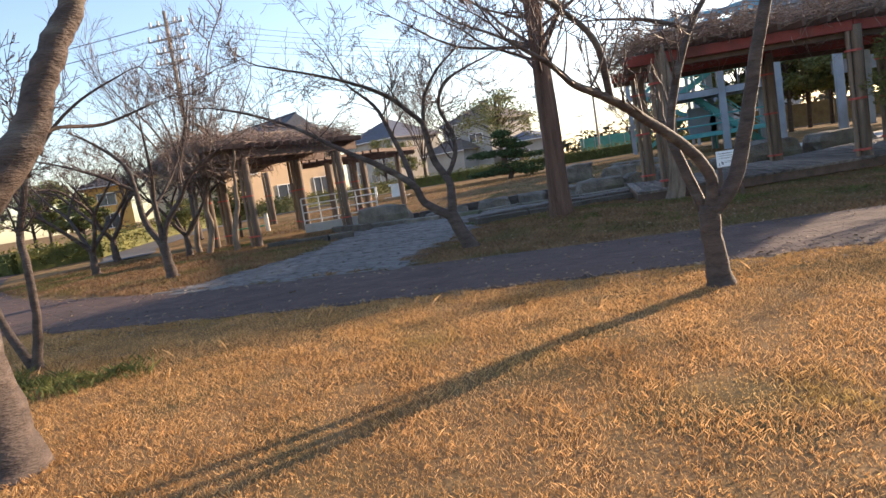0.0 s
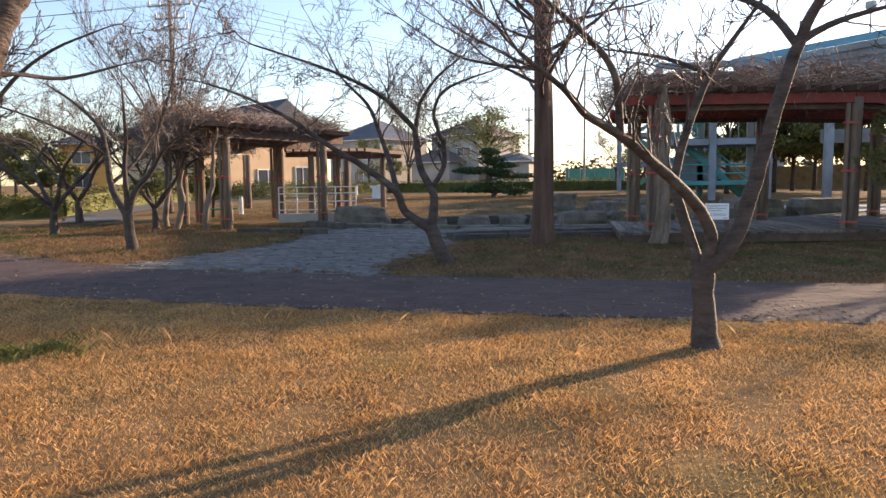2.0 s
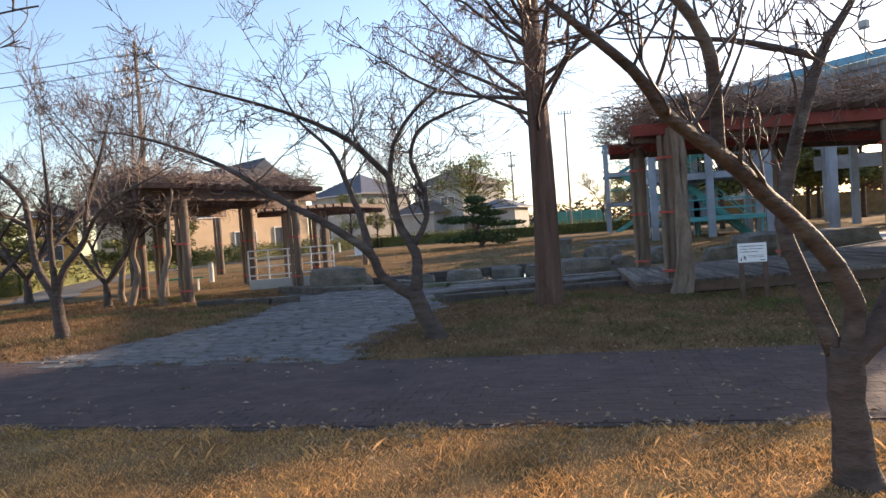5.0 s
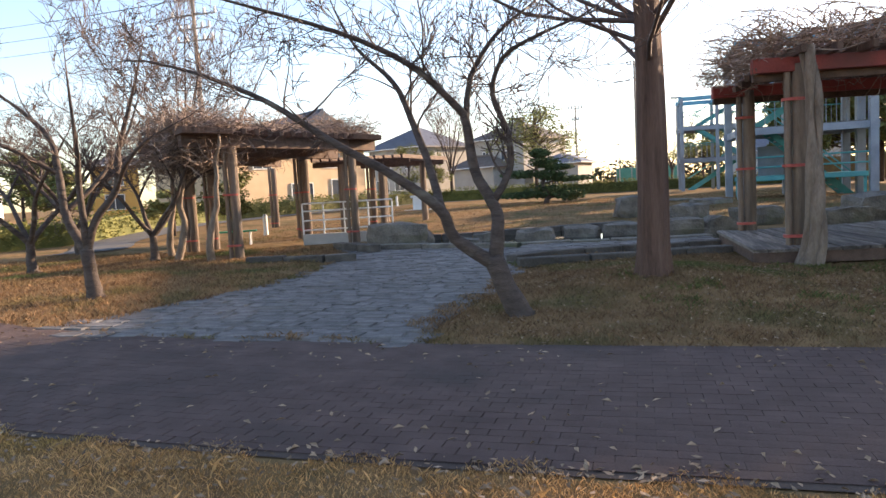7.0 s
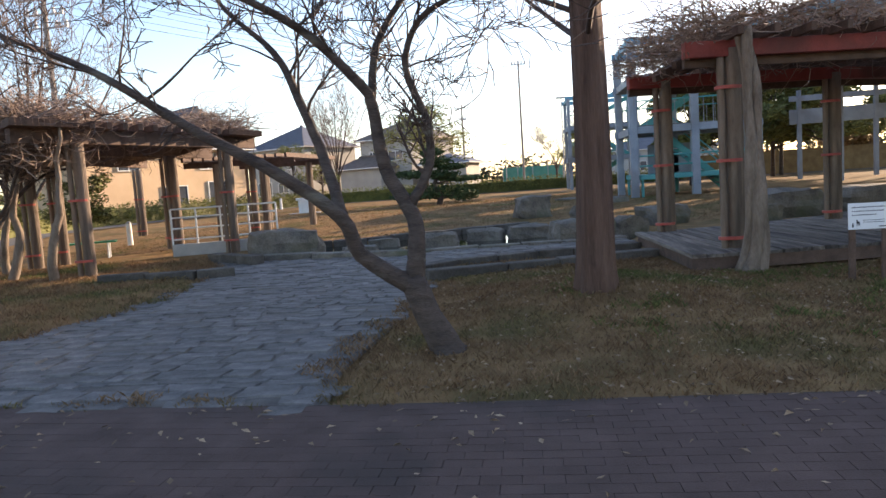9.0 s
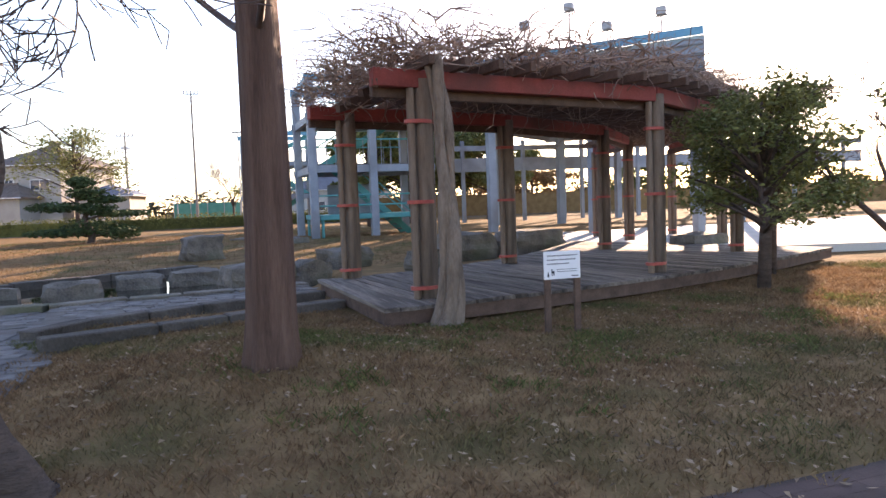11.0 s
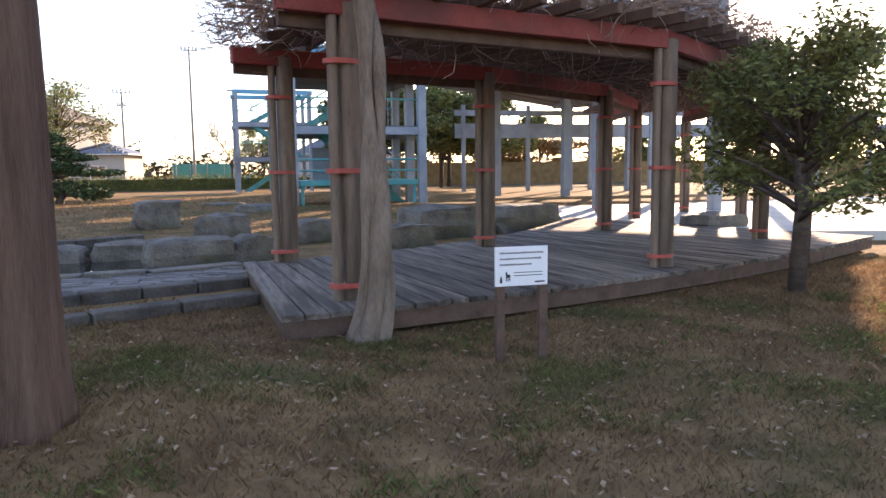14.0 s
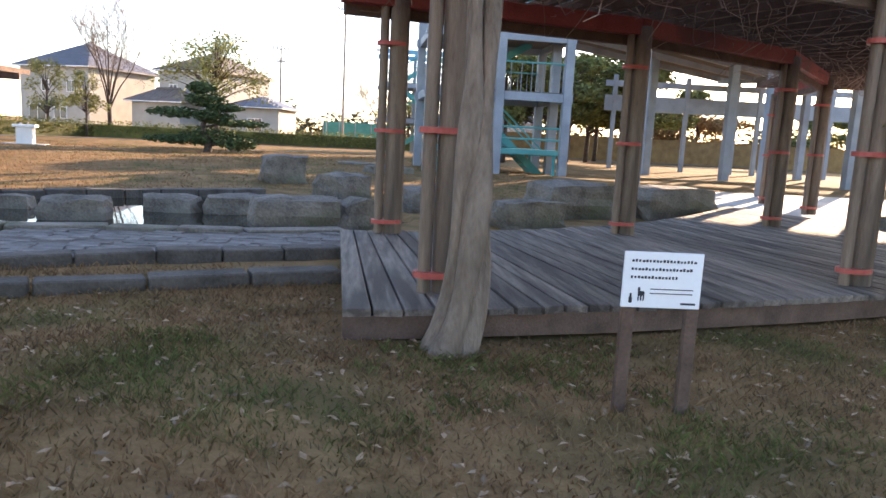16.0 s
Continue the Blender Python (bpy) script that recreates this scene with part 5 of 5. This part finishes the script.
def house(label, at, turn, w, d, eave, ridge, wall, roof, windows, hip=0.45, over=0.6, wing=None):
    """A house: walls, hipped tile roof, windows on the front (y = 0)."""
    root = thing("house", label, "house", pose(*at, 0, 0, turn))

    def block(x0, y0, x1, y1, e, r, hp):
        part("wall", boxed((x0, y0, -0.3), (x1, y1, e)), wall, root)
        bm = bmesh.new()
        X0, Y0, X1, Y1, ym = x0 - over, y0 - over, x1 + over, y1 + over, (y0 + y1) / 2
        inset = (Y1 - Y0) * hp
        lo = [bm.verts.new(p) for p in ((X0, Y0, e), (X1, Y0, e), (X1, Y1, e), (X0, Y1, e))]
        up = [bm.verts.new(p) for p in ((X0, Y0, e + 0.16), (X1, Y0, e + 0.16), (X1, Y1, e + 0.16), (X0, Y1, e + 0.16))]
        a, b = bm.verts.new((X0 + inset, ym, r)), bm.verts.new((X1 - inset, ym, r))
        bm.faces.new(lo[::-1])
        for k in range(4):
            bm.faces.new((lo[k], lo[(k + 1) % 4], up[(k + 1) % 4], up[k]))
        bm.faces.new((up[0], up[1], b, a)), bm.faces.new((up[2], up[3], a, b)), bm.faces.new((up[1], up[2], b)), bm.faces.new((up[3], up[0], a))
        bmesh.ops.recalc_face_normals(bm, faces=bm.faces)
        rf = part("roof", bm, roof, root, "grey tiled hipped roof")
        part("ridge", rod((X0 + inset, ym, r + 0.03), (X1 - inset, ym, r + 0.03), 0.13, 0.13, 8), roof, rf)
        for k in range(int((X1 - X0) / 0.5)):
            x = X0 + 0.3 + k * 0.5
            t = min(1.0, min(x - X0, X1 - x) / max(inset, 0.01))
            q = Vector((x, Y0, e + 0.17)).lerp(Vector((x, ym, r + 0.02)), t)
            part("rib", rod((x, Y0, e + 0.17), q, 0.035, 0.035, 4), roof, rf)
        part("gutter", rod((X0, Y0 - 0.03, e + 0.05), (X1, Y0 - 0.03, e + 0.05), 0.06, 0.06, 6), M_WHITE, root)
    block(0, 0, w, d, eave, ridge, hip)
    if wing:
        block(*wing)
    for x, z, ww, hh in windows:
        wd = part("window", boxed((x, -0.05, z), (x + ww, 0.02, z + hh)), M_GLASS, root, "dark sliding window")
        for lo, hi in (((x - 0.06, -0.09, z - 0.06), (x + ww + 0.06, 0.01, z)), ((x - 0.06, -0.09, z + hh), (x + ww + 0.06, 0.01, z + hh + 0.06)), ((x - 0.06, -0.09, z), (x, 0.01, z + hh)), ((x + ww, -0.09, z), (x + ww + 0.06, 0.01, z + hh)), ((x + ww / 2 - 0.025, -0.085, z), (x + ww / 2 + 0.025, 0.01, z + hh))):
            part("frame", boxed(lo, hi), M_WHITE, wd)
    return root


WIN2 = [(1.2, 0.9, 2.2, 1.6), (4.6, 1.2, 1.6, 1.1), (1.4, 4.0, 0.9, 1.1), (4.4, 4.0, 1.6, 1.1), (7.4, 4.0, 0.9, 1.1), (7.2, 0.9, 1.8, 1.8)]
house("two-storey pale grey house with a dark hipped roof", (-33.5, 92, 0.3), -25, 9.2, 10, 6.5, 9.6, M_WALLA, M_ROOF, [(1.2, 0.9, 2.2, 1.6), (4.6, 1.2, 1.6, 1.1), (3.0, 4.0, 0.9, 1.1), (6.4, 4.0, 1.2, 1.1)], hip=0.45)
house("two-storey beige house with a brown-grey tiled roof", (-18.6, 90, 0.3), -25, 7.4, 10, 6.7, 9.5, M_WALLA, M_BROOF, [(4.2, 4.2, 2.0, 1.0), (1.4, 4.4, 0.9, 0.9)], wing=(-1.0, -3.0, 5.0, 1.0, 3.3, 4.8, 0.4))
house("low cream house wing with tiled roof", (-10.4, 85, 0.3), -12, 5.2, 6, 3.2, 4.6, M_WALLA, M_ROOF, [(2.0, 0.9, 1.4, 1.2)])
house("tan-walled house with a brown tiled roof behind the pergola", (-24.0, 42, 0.2), 65, 12.0, 9, 4.4, 6.5, M_WALLB, M_BROOF, [(5, 0.7, 1.8, 1.4), (2, 3.2, 1.4, 1.0), (8, 3.2, 1.4, 1.0), (8.6, 0.9, 1.4, 1.4)], hip=0.12)
for label, at, h, w, seed in (("dark evergreen tree behind the hedge", (-30.5, 33.5, 0.2), 4.2, 1.8, 71), ("bushy dark evergreen beyond the hedge", (-35, 37, 0.2), 4.8, 2.2, 72), ("dark shrubby evergreen beside the tan house", (-26.0, 31.0, 0.2), 3.2, 1.5, 73)):
    leafy_tree("broadleaf_tree", label, at, h, w, seed, M_FOLI, 260, 0.1, 0.11, 22)
leafy_tree("shrub", "low olive green shrub beside the footpath", (-17.6, 27.6, 0.1), 1.9, 1.1, 74, M_OLIVE, 200, 0.05, 0.07, 20)
house("small orange-walled house beyond the hedge", (-42.3, 51, 0.2), 38, 3.6, 5, 4.6, 5.8, M_WALLO, M_BROOF, [(1.0, 3.0, 1.4, 1.0), (1.0, 1.0, 1.4, 1.2)])
house("tall white building beyond the hedge", (-76, 54, 0.2), 45, 14, 10, 14.5, 15.2, M_WALLW, M_ROOF, [(2, 2, 1.6, 1.4), (6, 2, 1.6, 1.4), (2, 6, 1.6, 1.4), (6, 6, 1.6, 1.4), (2, 10, 1.6, 1.4)], hip=0.2)
house("grey house beyond the far lawn", (16, 120, 0.3), 0, 16, 9, 4.2, 6.6, M_WALLG, M_ROOF, [(3, 1, 2, 1.4), (9, 1, 2, 1.4)])
house("two-storey white gabled house with a dark roof", (-40.8, 70.3, 0.3), -35, 12, 8, 6.0, 9.4, M_WALLW, M_ROOF, WIN2[:5], hip=0.0)


def far_woods():
    rnd = random.Random(91)
    blobs = []
    for i in range(120):
        x = -30 + i * 1.9 + rnd.uniform(-1, 1)
        y = 128 + rnd.uniform(-4, 10) - 0.2 * max(0, x - 30)
        h = rnd.uniform(2.0, 4.5)
        blobs.append(((x, y, h * 0.6), (2.6, 2.0, h)))
    root = thing("far_woods", "low dark belt of far woods", "woods", kind="stuff")
    part("foliage", leaf_cloud(rnd, blobs, 170, 0.5), M_HILL, root)


far_woods()


def far_net():
    root = thing("net_fence", "green mesh sports fence on thin posts far off", "fence")
    part("net", boxed((-1.5, 99.9, 0.4), (6.5, 100, 2.8)), M_NET, root)
    for i in range(5):
        part("post", rod((-1.5 + 2 * i, 99.8, 0.2), (-1.5 + 2 * i, 99.8, 3.0), 0.05), M_GREY, root)


far_net()

# ---- pavers, stones, grass and leaves ----


def lay_flags():
    """Irregular flat stones over the walkway and terrace; those near the path are single pieces."""
    rnd = random.Random(101)
    single = 0
    for region, parent, z in ((WALKWAY, walkway, -0.012), (TERRACE, terrace, 0.04)):
        jv, jf = [], []
        y = min(p[1] for p in region)
        row = 0
        while y < max(p[1] for p in region):
            h = rnd.uniform(0.13, 0.26)
            x = min(p[0] for p in region) + rnd.uniform(-0.3, 0.0)
            while x < max(p[0] for p in region):
                w = rnd.uniform(0.18, 0.5)
                cx, cy = x + w / 2, y + h / 2
                deep = inside(region, cx, cy)
                if deep > 0.05 and rnd.random() > (0.4 if deep < 0.35 else 0.05):
                    t = rnd.uniform(0.006, 0.022)
                    j = 0.055
                    ring = [(x + 0.012, y + 0.012), (x + w * 0.5, y + 0.008), (x + w - 0.012, y + 0.012), (x + w - 0.01, y + h - 0.012), (x + w * 0.45, y + h - 0.008), (x + 0.012, y + h - 0.012)]
                    ring = [(a + rnd.uniform(-j, j) * 0.6, b + rnd.uniform(-j, j) * 0.6) for a, b in ring]
                    tilt, tilt2 = rnd.gauss(0, 0.012), rnd.gauss(0, 0.012)
                    n = len(ring)
                    vs = [(a - cx, b - cy, 0) for a, b in ring] + [((a - cx) * 0.95, (b - cy) * 0.93, t + (a - cx) * tilt + (b - cy) * tilt2) for a, b in ring]
                    fs = [tuple(range(n, 2 * n))] + [(k, (k + 1) % n, n + (k + 1) % n, n + k) for k in range(n)]
                    if (single < 290 and cy < 14) or region is TERRACE:
                        ob = part("flagstone", (vs, fs), M_FLAG, parent)
                        ob.location = (cx, cy, z)
                        single += 1
                    else:
                        o = len(jv)
                        jv += [(a + cx, b + cy, c + z) for a, b, c in vs]
                        jf += [tuple(k + o for k in f) for f in fs]
                x += w
            y += h
        part("flagstones", (jv, jf), M_FLAG_J, parent)["kind"] = "stuff"


lay_flags()


def lay_pavers():
    """Brick pavers in running bond along the path."""
    rnd = random.Random(102)
    L, W, T = 0.205, 0.103, 0.005
    unit = boxed((-L / 2 + 0.0009, -W / 2 + 0.0009, 0), (L / 2 - 0.0009, W / 2 - 0.0009, T), 0.0009)
    me = bpy.data.meshes.new("brick")
    unit.to_mesh(me), unit.free()
    me.materials.append(M_PAVER)
    jv, jf, count = [], [], 0
    length = PF[-1][0] - 14
    rows = int(PATH_W / W)
    corners = [(-L / 2 + 0.0009, -W / 2 + 0.0009), (L / 2 - 0.0009, -W / 2 + 0.0009), (L / 2 - 0.0009, W / 2 - 0.0009), (-L / 2 + 0.0009, W / 2 - 0.0009)]
    n = int(length / L)
    for i in range(60, n):
        s = i * L
        for r in range(rows):
            off = -PATH_W / 2 + (r + 0.5) * W
            p = along(s + (L / 2 if r % 2 else 0), off)
            q = along(s + (L / 2 if r % 2 else 0) + 0.05, off)
            a = math.atan2(q.y - p.y, q.x - p.x)
            z = -0.006 + rnd.uniform(-0.001, 0.001)
            if 0.4 < p.x < 3.6 and p.y < 6.7 and count < 290:
                ob = new("brick", me)
                ob.parent = road
                ob.matrix_local = Matrix.Translation((p.x, p.y, z)) @ Matrix.Rotation(a, 4, "Z")
                count += 1
            else:
                c, sn = math.cos(a), math.sin(a)
                o = len(jv)
                jv += [(p.x + x * c - y * sn, p.y + x * sn + y * c, z) for x, y in corners]
                jv += [(p.x + (x * c - y * sn) * 0.985, p.y + (x * sn + y * c) * 0.985, z + T) for x, y in corners]
                jf += [(o + 4, o + 5, o + 6, o + 7)] + [(o + k, o + (k + 1) % 4, o + 4 + (k + 1) % 4, o + 4 + k) for k in range(4)]
    part("bricks", (jv, jf), M_PAVER_J, road)["kind"] = "stuff"


lay_pavers()


def scatter_blades(name, label, material, box_xy, count, height, seed, keep, width=0.004):
    """Grass blades of two triangles each over a stretch of ground."""
    rng = np.random.default_rng(seed)
    x0, y0, x1, y1 = box_xy
    xs, ys = rng.uniform(x0, x1, count), rng.uniform(y0, y1, count)
    step = 0.1
    nx, ny = int((x1 - x0) / step) + 2, int((y1 - y0) / step) + 2
    cell = [(x0 + i * step, y0 + j * step) for j in range(ny) for i in range(nx)]
    keeps = np.array([keep(x, y) for x, y in cell]).reshape(ny, nx)
    zgrid = np.array([max(ground_z(x, y), -0.012) if y < 20 else ground_z(x, y) for x, y in cell]).reshape(ny, nx)
    cgrid = np.array([noise.noise(Vector((x * 2.3, y * 2.3, seed))) for x, y in cell]).reshape(ny, nx)
    edge = np.minimum(np.minimum(xs - x0, x1 - xs), np.minimum(ys - y0, y1 - ys))
    ok = rng.uniform(0, 1, count) < np.clip(edge / 0.9, 0.02, 1)
    ok &= keeps[np.rint((ys - y0) / step).astype(int), np.rint((xs - x0) / step).astype(int)]
    xs, ys = xs[ok], ys[ok]
    n = len(xs)
    iy, ix = ((ys - y0) / step).astype(int), ((xs - x0) / step).astype(int)
    fy, fx = (ys - y0) / step - iy, (xs - x0) / step - ix
    zs = (zgrid[iy, ix] * (1 - fx) + zgrid[iy, ix + 1] * fx) * (1 - fy) + (zgrid[iy + 1, ix] * (1 - fx) + zgrid[iy + 1, ix + 1] * fx) * fy
    clump = cgrid[iy, ix]
    h = height * rng.uniform(0.4, 1.3, n) * (1 + 0.55 * clump)
    a, lean, la = rng.uniform(0, 6.283, n), rng.uniform(0.2, 1.3, n), rng.uniform(0, 6.283, n)
    w = width * rng.uniform(0.7, 1.4, n)
    dx, dy = np.cos(a) * w, np.sin(a) * w
    lx, ly = np.cos(la) * lean * h, np.sin(la) * lean * h
    base = np.stack([xs, ys, zs - 0.005], 1)
    v = np.empty((n, 4, 3))
    v[:, 0] = base + np.stack([-dx, -dy, np.zeros(n)], 1)
    v[:, 1] = base + np.stack([dx, dy, np.zeros(n)], 1)
    v[:, 2] = base + np.stack([lx * 0.4 + dx * 0.8, ly * 0.4 + dy * 0.8, h * 0.6], 1)
    v[:, 3] = base + np.stack([lx, ly, h], 1)
    me = bpy.data.meshes.new(name)
    me.vertices.add(4 * n)
    me.vertices.foreach_set("co", v.reshape(-1))
    me.loops.add(6 * n)
    o = np.arange(n)[:, None] * 4
    me.loops.foreach_set("vertex_index", (o + np.array([[0, 1, 2, 0, 2, 3]])).reshape(-1).astype(np.int32))
    me.polygons.add(2 * n)
    me.polygons.foreach_set("loop_start", (np.arange(2 * n) * 3).astype(np.int32))
    me.materials.append(material)
    me.update(calc_edges=True)
    tagged(new(name, me), label, "grass", kind="stuff")


def lawn_here(x, y):
    return off_path(x, y) > PATH_W / 2 + 0.02 - 0.12 * math.sin(7 * x)


def bank_here(x, y):
    if off_path(x, y) < PATH_W / 2 + 0.05 * math.sin(9 * x) or inside(WALKWAY, x, y) > 0.22 + 0.35 * noise.noise(Vector((x * 1.7, y * 1.7, 3.0))) or inside(TERRACE, x, y) > -0.1:
        return False
    return not (x > 2.45 and y > 13.72 + 0.12 * (x - 2.5) + 0.018 * (x - 2.5) ** 2) and inside(POND, x, y) < -0.6


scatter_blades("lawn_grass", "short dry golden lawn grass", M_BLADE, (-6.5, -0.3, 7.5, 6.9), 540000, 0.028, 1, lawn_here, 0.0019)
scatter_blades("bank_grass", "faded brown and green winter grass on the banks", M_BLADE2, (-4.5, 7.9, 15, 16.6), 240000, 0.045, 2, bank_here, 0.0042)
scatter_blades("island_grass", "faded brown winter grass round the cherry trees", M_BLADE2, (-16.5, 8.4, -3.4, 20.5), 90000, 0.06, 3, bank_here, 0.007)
# shore grass takes the duller bank colour to stand in for shade there
scatter_blades("shore_grass", "thin dry grass beyond the pond, coloured darker for shade", M_BLADE2, (-14, 22.5, 9.5, 47), 70000, 0.045, 4, lambda x, y: inside(POND, x, y) < -0.6, 0.009)


scatter_blades("green_weeds", "patches of fresh green weeds in the winter grass", M_WEED, (0.3, 9.5, 9.5, 14.6), 70000, 0.05, 6, lambda x, y: bank_here(x, y) and noise.noise(Vector((x * 1.1, y * 1.1, 9.0))) + 0.5 * noise.noise(Vector((x * 4, y * 4, 2.0))) > 0.2, 0.0036)
scatter_blades("green_weeds", "low green weeds at the foot of the small tree", M_WEED, (-4.4, 2.9, -2.0, 4.3), 9000, 0.09, 7, lambda x, y: noise.noise(Vector((x * 1.6, y * 1.6, 5.0))) > -0.1, 0.004)
scatter_blades("tall_grass", "tall dry grass stalks at the lawn's edge", M_BLADE, (-5.5, 3.0, 3.5, 5.9), 1600, 0.085, 8, lambda x, y: noise.noise(Vector((x * 1.2, y * 1.2, 2.0))) > 0.1, 0.003)


def leaf_litter(name, label, count, seed, place, size):
    rnd = random.Random(seed)
    v, f = [], []
    for i in range(count):
        x, y, z = place(rnd)
        a, s = rnd.uniform(0, 6.28), size * rnd.uniform(0.6, 1.4)
        c, sn = math.cos(a) * s, math.sin(a) * s
        k, k2 = rnd.uniform(0.002, 0.025), rnd.uniform(0.0, 0.02)
        o = len(v)
        v += [(x - c, y - sn, z + 0.002), (x + sn * 0.45, y - c * 0.45, z + k), (x + c, y + sn, z + k2), (x - sn * 0.45, y + c * 0.45, z + k * 0.6)]
        f += [(o, o + 1, o + 2), (o, o + 2, o + 3)]
    tagged(part(name, (v, f), M_LEAF), label, "leaves", kind="stuff")


def on_path(rnd):
    p = along(rnd.uniform(12, 52), max(-1.38, min(1.38, rnd.choice((-1, 1)) * (1.35 - abs(rnd.gauss(0, 0.6))))))
    return p.x, p.y, 0.006


def on_bank(rnd):
    while True:
        x, y = rnd.uniform(-4, 8), rnd.uniform(8.4, 15)
        if bank_here(x, y):
            return x, y, ground_z(x, y) + 0.015


leaf_litter("fallen_leaves", "scattered curled dead leaves on the path", 1500, 111, on_path, 0.028)
leaf_litter("fallen_leaves", "scattered brown dead leaves in the bank grass", 2600, 112, on_bank, 0.026)


def on_verge(rnd):
    x, y = rnd.uniform(-5, 6), 6.0 - abs(rnd.gauss(0, 0.45))
    return x, y, ground_z(x, y) + 0.022


leaf_litter("fallen_leaves", "brown dead leaves drifted along the lawn's edge", 900, 113, on_verge, 0.024)
